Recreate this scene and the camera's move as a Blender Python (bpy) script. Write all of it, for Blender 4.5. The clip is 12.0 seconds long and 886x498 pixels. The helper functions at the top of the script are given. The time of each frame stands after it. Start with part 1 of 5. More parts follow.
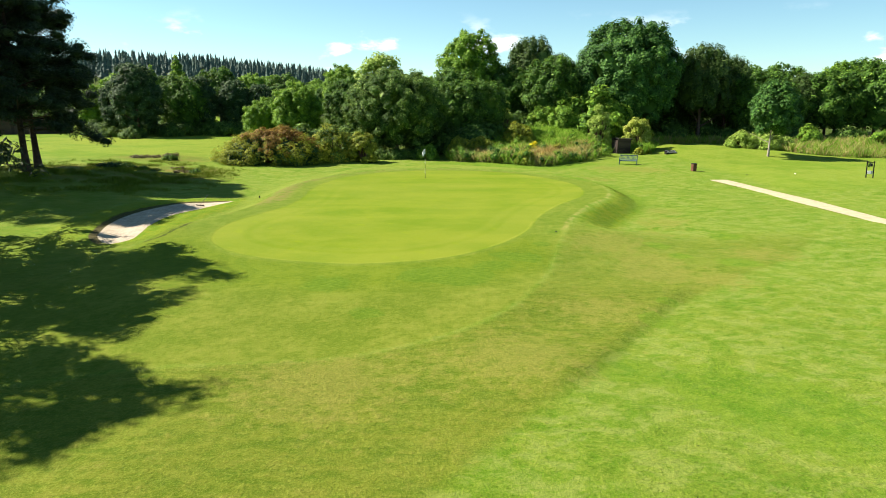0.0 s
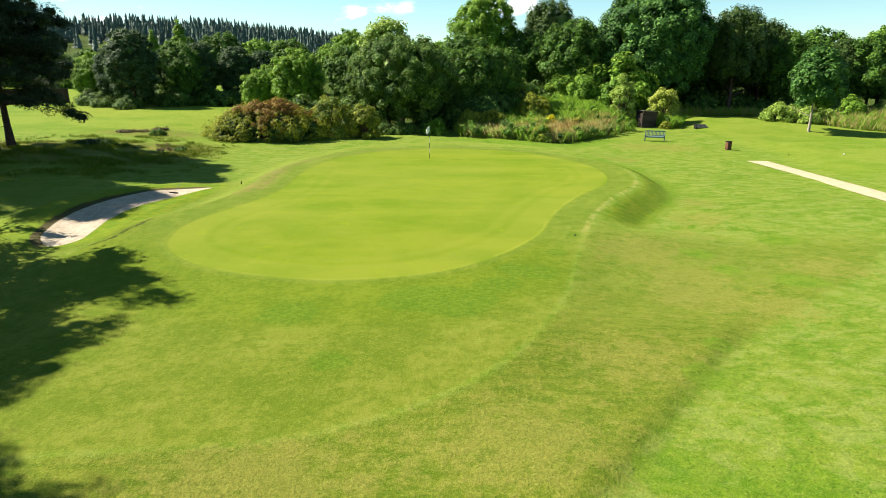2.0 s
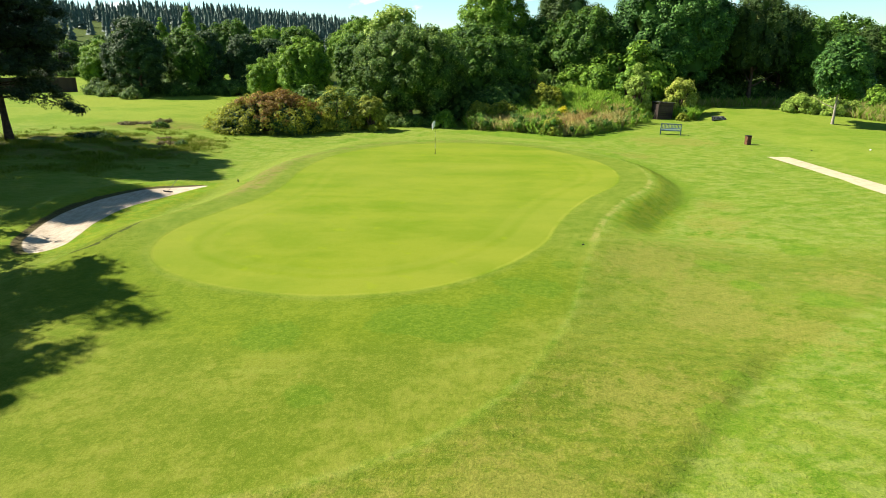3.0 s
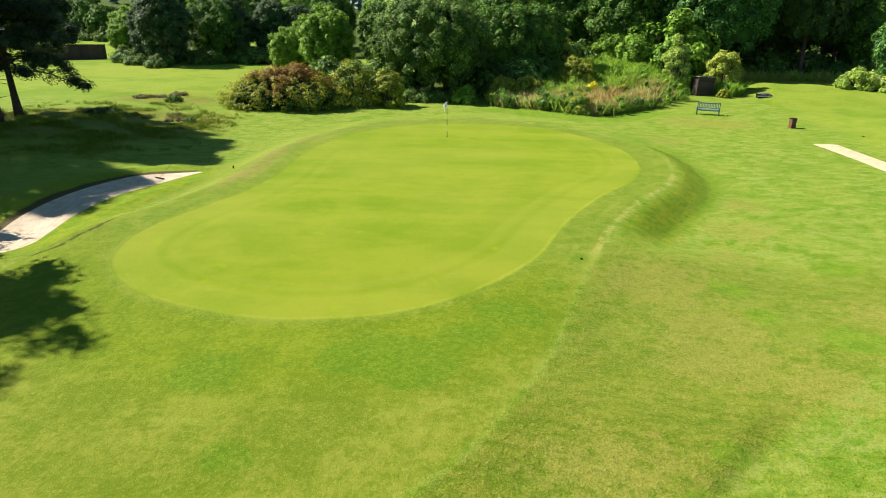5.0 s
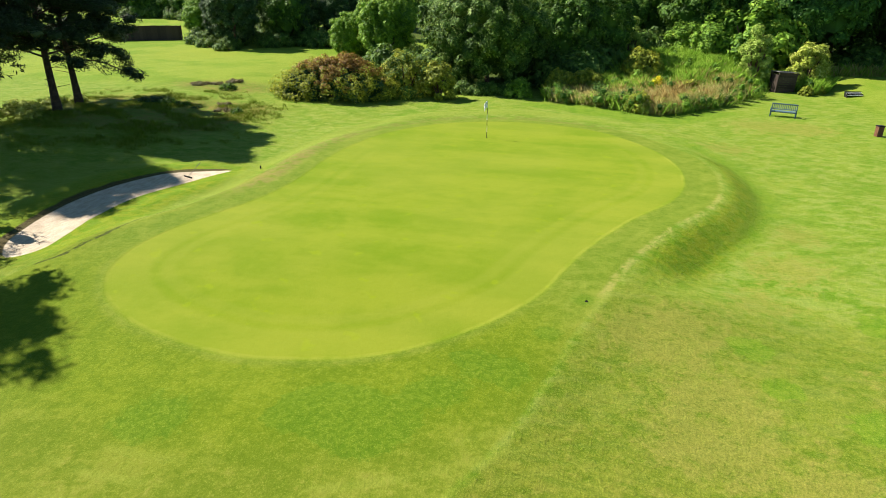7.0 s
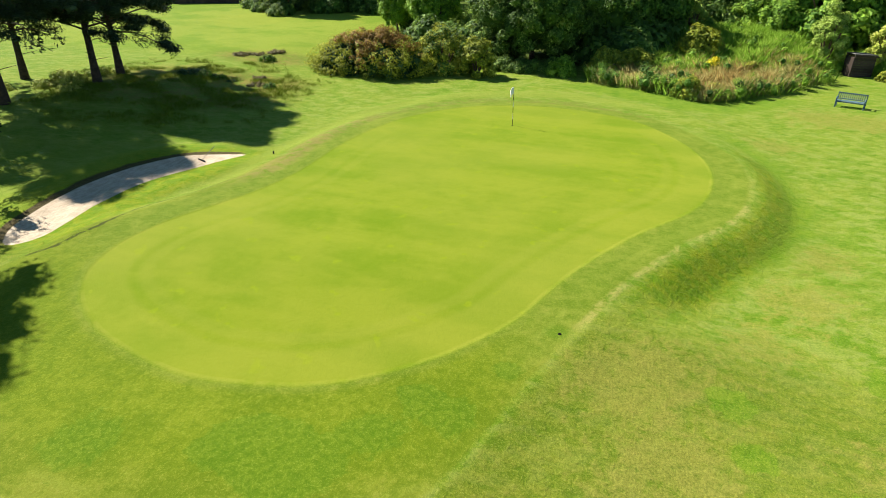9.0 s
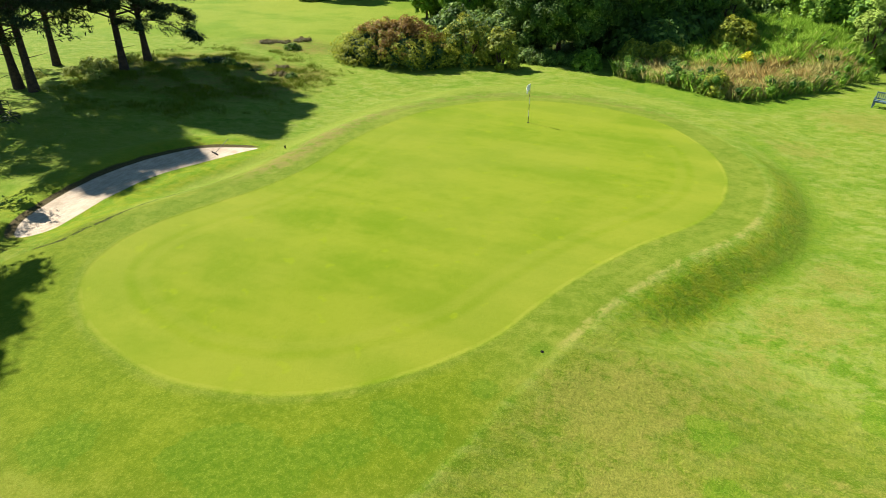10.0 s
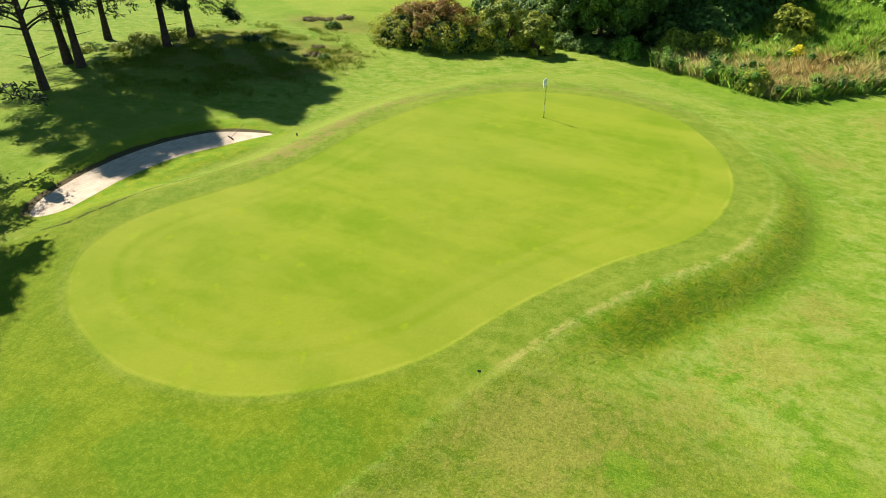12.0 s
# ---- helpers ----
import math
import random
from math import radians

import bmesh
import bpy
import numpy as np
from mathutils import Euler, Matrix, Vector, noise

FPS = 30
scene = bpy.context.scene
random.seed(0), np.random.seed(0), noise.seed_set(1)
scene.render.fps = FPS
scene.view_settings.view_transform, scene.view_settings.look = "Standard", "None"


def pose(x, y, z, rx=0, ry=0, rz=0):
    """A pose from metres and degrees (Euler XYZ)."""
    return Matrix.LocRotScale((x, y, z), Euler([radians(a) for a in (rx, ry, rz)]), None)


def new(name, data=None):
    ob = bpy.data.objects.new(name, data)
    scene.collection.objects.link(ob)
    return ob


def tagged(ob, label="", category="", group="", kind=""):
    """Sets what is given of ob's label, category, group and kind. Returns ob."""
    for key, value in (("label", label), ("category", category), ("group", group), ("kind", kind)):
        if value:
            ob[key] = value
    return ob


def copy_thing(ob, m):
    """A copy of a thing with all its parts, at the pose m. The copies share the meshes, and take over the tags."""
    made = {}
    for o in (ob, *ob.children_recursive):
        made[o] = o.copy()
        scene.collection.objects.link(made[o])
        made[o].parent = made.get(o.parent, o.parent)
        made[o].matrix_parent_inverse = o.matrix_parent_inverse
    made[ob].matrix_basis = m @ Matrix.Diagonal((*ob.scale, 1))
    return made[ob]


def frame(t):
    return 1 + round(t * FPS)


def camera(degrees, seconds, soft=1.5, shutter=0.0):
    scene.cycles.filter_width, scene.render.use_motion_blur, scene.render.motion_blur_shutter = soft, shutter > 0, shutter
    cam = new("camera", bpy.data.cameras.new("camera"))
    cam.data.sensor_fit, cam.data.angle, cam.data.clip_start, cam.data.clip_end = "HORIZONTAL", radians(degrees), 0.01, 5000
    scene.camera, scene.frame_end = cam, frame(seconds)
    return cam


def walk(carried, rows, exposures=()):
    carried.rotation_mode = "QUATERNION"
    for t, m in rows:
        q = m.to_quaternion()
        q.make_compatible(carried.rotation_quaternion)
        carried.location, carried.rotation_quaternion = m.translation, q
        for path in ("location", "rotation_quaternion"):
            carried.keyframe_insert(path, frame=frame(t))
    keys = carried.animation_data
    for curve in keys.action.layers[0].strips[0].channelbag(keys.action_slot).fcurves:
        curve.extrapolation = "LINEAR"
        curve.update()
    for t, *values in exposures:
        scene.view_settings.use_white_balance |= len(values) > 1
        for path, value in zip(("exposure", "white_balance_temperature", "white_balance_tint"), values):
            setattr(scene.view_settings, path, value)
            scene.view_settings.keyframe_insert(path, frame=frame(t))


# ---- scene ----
cam = camera(70.5, 12.0, soft=0.9)
METRES, EYE, TILT, LEAN, TURN = 21.6, 6.39, -13.5, 0.0, 0.0
ROWS = [
    (0.0, 0.0, 0.0, 0.0, 0.0, 0.0, 0.0),
    (0.5, 0.0076, 0.0599, 0.0173, 0.04, -0.56, -0.01),
    (1.0, 0.0164, 0.1165, 0.0349, 0.33, -1.44, -0.08),
    (1.5, 0.024, 0.1625, 0.052, 0.82, -2.29, -0.18),
    (2.0, 0.0323, 0.2062, 0.07, 1.45, -3.04, -0.32),
    (2.5, 0.0415, 0.2415, 0.0858, 2.04, -3.63, -0.44),
    (3.0, 0.0547, 0.2752, 0.105, 2.69, -4.27, -0.56),
    (5.0, 0.1341, 0.3854, 0.1698, 6.38, -7.55, -1.43),
    (5.5, 0.1586, 0.4082, 0.1871, 7.78, -8.24, -1.76),
    (6.0, 0.1842, 0.4328, 0.2035, 9.9, -8.73, -2.26),
    (6.5, 0.2082, 0.456, 0.2204, 11.87, -9.2, -2.73),
    (7.0, 0.2324, 0.4803, 0.2415, 13.44, -9.83, -3.09),
    (9.0, 0.332, 0.5756, 0.316, 19.73, -13.7, -4.55),
    (9.5, 0.3558, 0.5958, 0.3347, 21.49, -14.62, -4.95),
    (10.0, 0.3828, 0.6158, 0.3551, 23.3, -15.55, -5.35),
    (10.5, 0.4105, 0.6337, 0.3743, 24.89, -16.4, -5.68),
    (11.0, 0.4432, 0.6529, 0.3943, 26.59, -17.32, -6.04),
    (11.5, 0.4742, 0.6701, 0.4115, 28.17, -18.2, -6.38),
    (12.0, 0.5064, 0.6871, 0.4297, 29.91, -19.05, -6.75),
]
walk(cam, [(t, pose(0, 0, EYE, TILT, LEAN, TURN) @ pose(METRES * x, METRES * y, METRES * z, 90 + pitch, roll, yaw)) for t, x, y, z, yaw, pitch, roll in ROWS])

# ---- world, sun, exposure ----
scene.view_settings.exposure = 1.59
SUN_TO = Vector((-0.955, 0.296, 0.95)).normalized()      # towards the sun, by the flagstick's shadow
SUN_EL = math.asin(SUN_TO.z)
sun_data = bpy.data.lights.new("sun", "SUN")
sun_data.energy, sun_data.angle, sun_data.color = 5.0, radians(0.55), (1.0, 0.93, 0.78)
sun = new("sun", sun_data)
sun.matrix_world = Matrix.Translation((-60, 20, 60)) @ SUN_TO.to_track_quat("Z", "Y").to_matrix().to_4x4()


class Nodes:
    """A short way to write node graphs."""

    def __init__(self, tree):
        self.tree = tree
        tree.nodes.clear()

    def add(self, kind, **sockets):
        n = self.tree.nodes.new(kind)
        for key, value in sockets.items():
            key = key.replace("_", " ")
            if key in n.inputs:
                self.put(n.inputs[key], value)
        return n

    def put(self, socket, value):
        if isinstance(value, bpy.types.NodeSocket):
            self.tree.links.new(value, socket)
        else:
            socket.default_value = value

    def math(self, op, a, b=0.0, c=0.0, clamp=False):
        n = self.tree.nodes.new("ShaderNodeMath")
        n.operation, n.use_clamp = op, clamp
        for socket, value in zip(n.inputs, (a, b, c)):
            self.put(socket, value)
        return n.outputs[0]

    def mix(self, fac, a, b, blend="MIX"):
        n = self.tree.nodes.new("ShaderNodeMix")
        n.data_type, n.blend_type = "RGBA", blend
        self.put(n.inputs[0], fac)
        for socket, value in ((n.inputs[6], a), (n.inputs[7], b)):
            self.put(socket, (*value, 1.0) if isinstance(value, tuple) and len(value) == 3 else value)
        return n.outputs[2]

    def step(self, value, lo, hi):
        n = self.tree.nodes.new("ShaderNodeMapRange")
        n.interpolation_type, n.clamp = "SMOOTHSTEP", True
        self.put(n.inputs[0], value)
        if isinstance(lo, bpy.types.NodeSocket):      # an edge that itself varies, falling from lo to hi
            for socket, edge in zip((n.inputs[1], n.inputs[2]), (hi, lo)):
                self.put(socket, edge)
            n.inputs[3].default_value, n.inputs[4].default_value = 1.0, 0.0
            return n.outputs[0]
        flip = hi < lo
        n.inputs[1].default_value, n.inputs[2].default_value = (hi, lo) if flip else (lo, hi)
        n.inputs[3].default_value, n.inputs[4].default_value = (1.0, 0.0) if flip else (0.0, 1.0)
        return n.outputs[0]

    def noise(self, scale, detail=3.0, rough=0.55, vector=None, warp=0.0):
        n = self.tree.nodes.new("ShaderNodeTexNoise")
        n.inputs["Scale"].default_value, n.inputs["Detail"].default_value = scale, detail
        n.inputs["Roughness"].default_value, n.inputs["Distortion"].default_value = rough, warp
        if vector is not None:
            self.put(n.inputs["Vector"], vector)
        return n.outputs["Fac"]

    def attr(self, name):
        n = self.tree.nodes.new("ShaderNodeAttribute")
        n.attribute_name = name
        return n.outputs["Fac"]

    def mapped(self, vector, scale, turn=0.0):
        n = self.tree.nodes.new("ShaderNodeMapping")
        self.put(n.inputs["Vector"], vector)
        n.inputs["Scale"].default_value, n.inputs["Rotation"].default_value = scale, (0, 0, radians(turn))
        return n.outputs[0]


world = bpy.data.worlds.new("sky")
scene.world = world
world.use_nodes = True
w = Nodes(world.node_tree)
sky = w.add("ShaderNodeTexSky")
sky.sky_type, sky.sun_disc, sky.sun_elevation = "NISHITA", False, SUN_EL
sky.sun_rotation, sky.air_density, sky.dust_density, sky.ozone_density = math.atan2(SUN_TO.x, SUN_TO.y), 0.9, 0.15, 2.0
sky.altitude = 500
direction = w.add("ShaderNodeTexCoord").outputs["Generated"]
height = w.add("ShaderNodeSeparateXYZ", Vector=direction).outputs["Z"]
puffs = w.noise(9.0, 6.0, 0.55, w.mapped(direction, (1.0, 1.0, 2.2)))
cloud = w.math("MULTIPLY", w.step(puffs, 0.575, 0.68), w.step(height, 0.13, 0.07))
clouded = w.mix(w.math("MULTIPLY", cloud, 0.7), w.mix(1.0, sky.outputs[0], (0.87, 1.06, 0.98), "MULTIPLY"), (11.5, 11.3, 11.3))
background = w.add("ShaderNodeBackground", Color=clouded, Strength=0.052)
w.tree.links.new(background.outputs[0], w.add("ShaderNodeOutputWorld").inputs[0])


# ---- materials ----
def shader(name):
    m = bpy.data.materials.new(name)
    m.use_nodes = True
    return m, Nodes(m.node_tree)


def finish(n, colour, roughness=0.8, bump=None, strength=0.3, distance=0.02, specular=0.3, metallic=0.0, sheen=0.0):
    b = n.add("ShaderNodeBsdfPrincipled", Roughness=roughness, Metallic=metallic)
    n.put(b.inputs["Base Color"], (*colour, 1.0) if isinstance(colour, tuple) else colour)
    b.inputs["Specular IOR Level"].default_value = specular
    b.inputs["Sheen Weight"].default_value, b.inputs["Sheen Roughness"].default_value, b.inputs["Sheen Tint"].default_value = sheen, 0.5, (0.62, 0.88, 0.16, 1.0)
    if bump is not None:
        k = n.add("ShaderNodeBump", Height=bump, Strength=strength, Distance=distance)
        n.tree.links.new(k.outputs[0], b.inputs["Normal"])
    n.tree.links.new(b.outputs[0], n.add("ShaderNodeOutputMaterial").inputs[0])


def plain(name, colour, dark=None, roughness=0.6, scale=12.0, metallic=0.0, specular=0.3, strength=0.25):
    """A surface with stains and grain between two tones."""
    m, n = shader(name)
    dark = dark or tuple(c * 0.6 for c in colour)
    place = n.add("ShaderNodeTexCoord").outputs["Object"]
    grain, stain = n.noise(scale * 6, 4, 0.6, place), n.noise(scale, 3, 0.6, place)
    tone = n.math("MULTIPLY_ADD", grain, 0.4, n.math("MULTIPLY", stain, 0.6))
    finish(n, n.mix(n.step(tone, 0.32, 0.68), dark, colour), roughness, grain, strength, 0.01, specular, metallic)
    return m


def wood(name, colour, dark, along=(1.0, 14.0, 14.0)):
    m, n = shader(name)
    place = n.mapped(n.add("ShaderNodeTexCoord").outputs["Object"], along)
    grain = n.noise(3.0, 5, 0.65, place, 0.6)
    each = n.add("ShaderNodeObjectInfo").outputs["Random"]
    tone = n.math("MULTIPLY_ADD", each, 0.3, n.math("MULTIPLY", grain, 0.8))
    finish(n, n.mix(n.step(tone, 0.25, 0.85), dark, colour), 0.75, grain, 0.4, 0.01, 0.25)
    return m


def leaf(name, dark, mid, light, share=0.25, through_light=0.22, roughness=0.6):
    """Foliage: each leaf has its own tone, whole sprays drift in hue, and some light passes through."""
    m, n = shader(name)
    each = n.add("ShaderNodeNewGeometry").outputs["Random Per Island"]
    place = n.add("ShaderNodeTexCoord").outputs["Object"]
    drift = n.noise(0.55, 3, 0.6, place)
    tone = n.mix(n.step(n.math("MULTIPLY_ADD", each, 0.5, n.math("MULTIPLY", drift, 0.8)), 0.3, 0.95), dark, mid)
    tone = n.mix(n.math("MULTIPLY", n.step(each, 1.0 - share, 1.0), n.step(drift, 0.35, 0.6)), tone, light)
    b = n.add("ShaderNodeBsdfPrincipled", Base_Color=tone, Roughness=roughness)
    b.inputs["Specular IOR Level"].default_value = 0.12
    t = n.add("ShaderNodeBsdfTranslucent", Color=n.mix(0.5, tone, light))
    s = n.add("ShaderNodeMixShader", Fac=through_light)
    n.tree.links.new(b.outputs[0], s.inputs[1])
    n.tree.links.new(t.outputs[0], s.inputs[2])
    n.tree.links.new(s.outputs[0], n.add("ShaderNodeOutputMaterial").inputs[0])
    return m


def turf():
    """All mown and rough grass, the sand included: the plan's distances tell where each begins."""
    m, n = shader("turf")
    place = n.add("ShaderNodeTexCoord").outputs["Object"]
    big, patch = n.noise(0.09, 3, 0.55, place), n.noise(0.42, 4, 0.62, place, 0.3)
    small, tuft = n.noise(1.9, 4, 0.65, place, 0.3), n.noise(6.0, 4, 0.65, place, 0.4)
    fine, blade = n.noise(20.0, 3, 0.65, place), n.noise(55.0, 2, 0.6, n.mapped(place, (1.0, 0.6, 1.0), 20.0))
    wobble = n.math("MULTIPLY", n.math("SUBTRACT", n.noise(1.1, 3, 0.6, place), 0.5), 0.35)
    sd, sand, apron, dryness = n.attr("green_edge"), n.attr("sand_edge"), n.attr("apron_edge"), n.attr("dry")
    tufty = n.attr("tufty")
    mixed = n.math("MULTIPLY_ADD", patch, 0.36, n.math("MULTIPLY_ADD", small, 0.36, n.math("MULTIPLY", tuft, 0.28)))
    streaks = n.noise(1.5, 7, 0.72, n.mapped(place, (0.8, 1.25, 1.0), -34.0), 0.4)
    # rough: green, with pale straw drifts, deep green clumps and small dry marks
    rough = n.mix(n.step(mixed, 0.38, 0.60), (0.0720, 0.1480, 0.0090), (0.1450, 0.1880, 0.0280))
    rough = n.mix(n.math("MULTIPLY", n.step(big, 0.44, 0.58), 0.5), rough, n.mix(n.step(patch, 0.42, 0.58), (0.0790, 0.1520, 0.0110), (0.1250, 0.1850, 0.0280)))
    rough = n.mix(n.math("MULTIPLY", n.step(streaks, 0.46, 0.60), 0.6), rough, (0.2000, 0.2280, 0.0760))
    rough = n.mix(n.math("MULTIPLY", n.step(streaks, 0.47, 0.36), 0.45), rough, (0.0600, 0.1140, 0.0070))
    # the olive band across the approach, mown seldom, combed in one direction
    combed = n.noise(2.2, 4, 0.65, n.mapped(place, (0.5, 1.8, 1.0), -52.0), 0.3)
    olive = n.mix(n.step(n.math("MULTIPLY_ADD", combed, 0.5, n.math("MULTIPLY", mixed, 0.5)), 0.38, 0.60), (0.0690, 0.1040, 0.0080), (0.1330, 0.1460, 0.0220))
    olive = n.mix(n.math("MULTIPLY", n.step(small, 0.52, 0.66), 0.35), olive, (0.1500, 0.1390, 0.0320))
    rough = n.mix(n.math("MULTIPLY", n.attr("band"), 0.9), rough, olive)
    dried = n.math("MULTIPLY", n.step(n.math("MULTIPLY_ADD", dryness, 0.28, n.math("MULTIPLY_ADD", small, 0.6, n.math("MULTIPLY", tuft, 0.4))), 0.58, 0.78), n.step(dryness, 0.02, 0.3))
    rough = n.mix(n.math("MULTIPLY", dried, 0.6), rough, n.mix(fine, (0.1400, 0.1350, 0.0330), (0.2200, 0.1950, 0.0650)))
    rough = n.mix(n.math("MULTIPLY", n.step(n.math("MULTIPLY_ADD", tuft, 0.55, n.math("MULTIPLY", small, 0.45)), 0.57, 0.68), 0.35), rough, (0.1900, 0.1650, 0.0550))
    # tufty bank faces, their green saturated to stand for light bounced among the blades
    rough = n.mix(n.math("MULTIPLY", tufty, 0.85), rough, n.mix(n.step(small, 0.4, 0.6), (0.0900, 0.1700, 0.0030), (0.1700, 0.2050, 0.0090)))
    lush_here = n.math("MULTIPLY", n.step(n.math("ADD", n.attr("lush"), n.math("MULTIPLY", n.math("SUBTRACT", small, 0.5), 1.3)), 0.36, 0.54), 0.75)
    rough = n.mix(lush_here, rough, n.mix(n.step(small, 0.4, 0.6), (0.0620, 0.1380, 0.0060), (0.1050, 0.1740, 0.0130)))
    # mown far ground
    mown = n.mix(n.step(n.math("MULTIPLY_ADD", big, 0.6, n.math("MULTIPLY", patch, 0.4)), 0.42, 0.56), (0.0980, 0.1640, 0.0110), (0.1600, 0.2050, 0.0300))
    mown = n.mix(n.math("MULTIPLY", n.attr("far_green"), 0.7), mown, (0.1850, 0.2150, 0.0330))
    rough = n.mix(n.attr("mown"), rough, mown)
    # under the trees the wood's shade is put into the ground colour
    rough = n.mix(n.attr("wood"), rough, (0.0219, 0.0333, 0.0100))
    heath = n.mix(n.step(n.math("MULTIPLY_ADD", patch, 0.4, n.math("MULTIPLY_ADD", small, 0.4, n.math("MULTIPLY", tuft, 0.2))), 0.43, 0.57), (0.0700, 0.0960, 0.0120), (0.1500, 0.1180, 0.0420))
    rough = n.mix(n.math("MULTIPLY", n.attr("heath"), n.step(small, 0.30, 0.52)), rough, heath)
    # apron: short, deep green beside the putting surface and yellower further out
    short = n.mix(n.step(mixed, 0.40, 0.60), (0.0820, 0.1180, 0.0100), (0.1280, 0.1520, 0.0220))
    short = n.mix(n.math("MULTIPLY", n.step(n.math("MULTIPLY_ADD", small, 0.5, n.math("MULTIPLY", patch, 0.5)), 0.49, 0.62), 0.55), short, (0.1550, 0.1700, 0.0330))
    short = n.mix(n.math("MULTIPLY", n.step(n.math("MULTIPLY_ADD", tuft, 0.5, n.math("MULTIPLY", small, 0.5)), 0.56, 0.68), 0.35), short, (0.1750, 0.1500, 0.0480))
    short = n.mix(n.math("MULTIPLY", n.attr("front"), 0.8), short, n.mix(n.step(mixed, 0.40, 0.60), (0.0740, 0.1180, 0.0040), (0.1080, 0.1480, 0.0070)))
    short = n.mix(n.math("MULTIPLY", lush_here, 0.9), short, n.mix(n.step(tuft, 0.4, 0.6), (0.0480, 0.1060, 0.0050), (0.0760, 0.1330, 0.0090)))
    ground = n.mix(n.step(n.math("ADD", apron, n.math("MULTIPLY", wobble, 0.6)), 0.12, -0.12), rough, short)
    # the collar, cut a little higher than the putting surface, cooler green with pale lines of the mower
    collar = n.mix(n.step(n.math("MULTIPLY_ADD", n.noise(1.3, 4, 0.6, place, 0.4), 0.6, n.math("MULTIPLY", small, 0.4)), 0.40, 0.60), (0.0760, 0.1290, 0.0120), (0.1260, 0.1690, 0.0280))
    collared = n.math("MULTIPLY", n.step(n.math("ADD", sd, wobble), 1.7, 1.3), n.math("SUBTRACT", 1.0, n.attr("front")))
    ground = n.mix(n.math("MULTIPLY", collared, 0.5), ground, collar)
    lines = n.math("MULTIPLY", n.math("SINE", n.math("MULTIPLY", n.math("ADD", sd, n.math("MULTIPLY", wobble, 0.5)), 9.0)), n.math("MULTIPLY", n.math("MULTIPLY", n.step(sd, 6.5, 4.0), n.step(sd, 0.2, 0.5)), n.math("SUBTRACT", 1.0, n.attr("front"))))
    ground = n.mix(n.math("MULTIPLY", n.step(lines, 0.1, 0.9), n.math("MULTIPLY", n.step(patch, 0.42, 0.6), 0.32)), ground, (0.1650, 0.1950, 0.0380))
    # worn pale line on the crest of the bank, and a crack above the sand
    crest = n.math("ABSOLUTE", n.math("ADD", n.math("SUBTRACT", sd, 1.56), n.math("MULTIPLY", wobble, 0.7)))
    worn = n.math("MULTIPLY", n.math("MULTIPLY", n.step(crest, 0.21, 0.04), n.attr("crest")), n.step(n.math("MULTIPLY_ADD", tuft, 0.3, n.math("MULTIPLY_ADD", small, 0.4, n.math("MULTIPLY", patch, 0.3))), 0.42, 0.56))
    ground = n.mix(n.math("MULTIPLY", worn, 0.55), ground, (0.2650, 0.2300, 0.1080))
    # pale and brown arcs behind the green
    arc = n.math("MULTIPLY", n.step(n.math("ABSOLUTE", n.math("SUBTRACT", n.math("ADD", sd, wobble), 3.4)), 1.0, 0.3), n.attr("back"))
    ground = n.mix(n.math("MULTIPLY", arc, 0.75), ground, (0.1600, 0.2000, 0.0400))
    arc = n.math("MULTIPLY", n.step(n.math("ABSOLUTE", n.math("SUBTRACT", n.math("ADD", sd, wobble), 1.7)), 0.9, 0.3), n.attr("back"))
    ground = n.mix(n.math("MULTIPLY", arc, n.math("MULTIPLY", n.step(small, 0.36, 0.6), 0.8)), ground, (0.1150, 0.1260, 0.0330))
    ground = n.mix(n.math("MULTIPLY", n.attr("pink"), n.math("MULTIPLY", n.step(n.math("MULTIPLY_ADD", patch, 0.4, n.math("MULTIPLY", small, 0.6)), 0.42, 0.56), 0.7)), ground, (0.1750, 0.1350, 0.0650))
    crack = n.step(n.math("ABSOLUTE", n.math("ADD", n.attr("crack"), n.math("MULTIPLY", wobble, 1.6))), 0.13, 0.04)
    ground = n.mix(n.math("MULTIPLY", n.math("MULTIPLY", crack, n.attr("cracked")), n.step(small, 0.40, 0.50)), ground, (0.0273, 0.0319, 0.0091))
    # putting surface: faint mottling, bright moss spots, and the rings left by the mower
    bands = n.noise(0.5, 3, 0.55, n.mapped(place, (0.22, 1.0, 1.0), 6.0))
    fair = n.mix(n.step(n.math("MULTIPLY_ADD", bands, 0.50, n.math("MULTIPLY_ADD", patch, 0.32, n.math("MULTIPLY", small, 0.18))), 0.40, 0.60), (0.0960, 0.1500, 0.0040), (0.1480, 0.1830, 0.0150))
    fair = n.mix(n.math("MULTIPLY", n.step(big, 0.42, 0.60), 0.35), fair, (0.1720, 0.1900, 0.0300))
    fair = n.mix(n.math("MULTIPLY", n.step(n.math("MULTIPLY_ADD", tuft, 0.5, n.math("MULTIPLY", small, 0.5)), 0.52, 0.66), 0.22), fair, (0.0950, 0.1470, 0.0049))
    fair = n.mix(n.math("MULTIPLY", n.step(n.noise(1.6, 2, 0.5, n.mapped(place, (1.0, 1.0, 1.0), 50.0)), 0.66, 0.72), 0.5), fair, (0.1550, 0.2050, 0.0050))
    line = n.step(n.math("ABSOLUTE", n.math("ADD", sd, 0.10)), 0.14, 0.03)
    ring = n.math("MAXIMUM", n.math("MULTIPLY", n.step(n.math("ABSOLUTE", n.math("ADD", sd, 0.75)), 0.78, 0.5), 0.24),
                  n.math("MULTIPLY", n.step(n.math("ABSOLUTE", n.math("ADD", sd, 1.95)), 0.35, 0.1), 0.18))
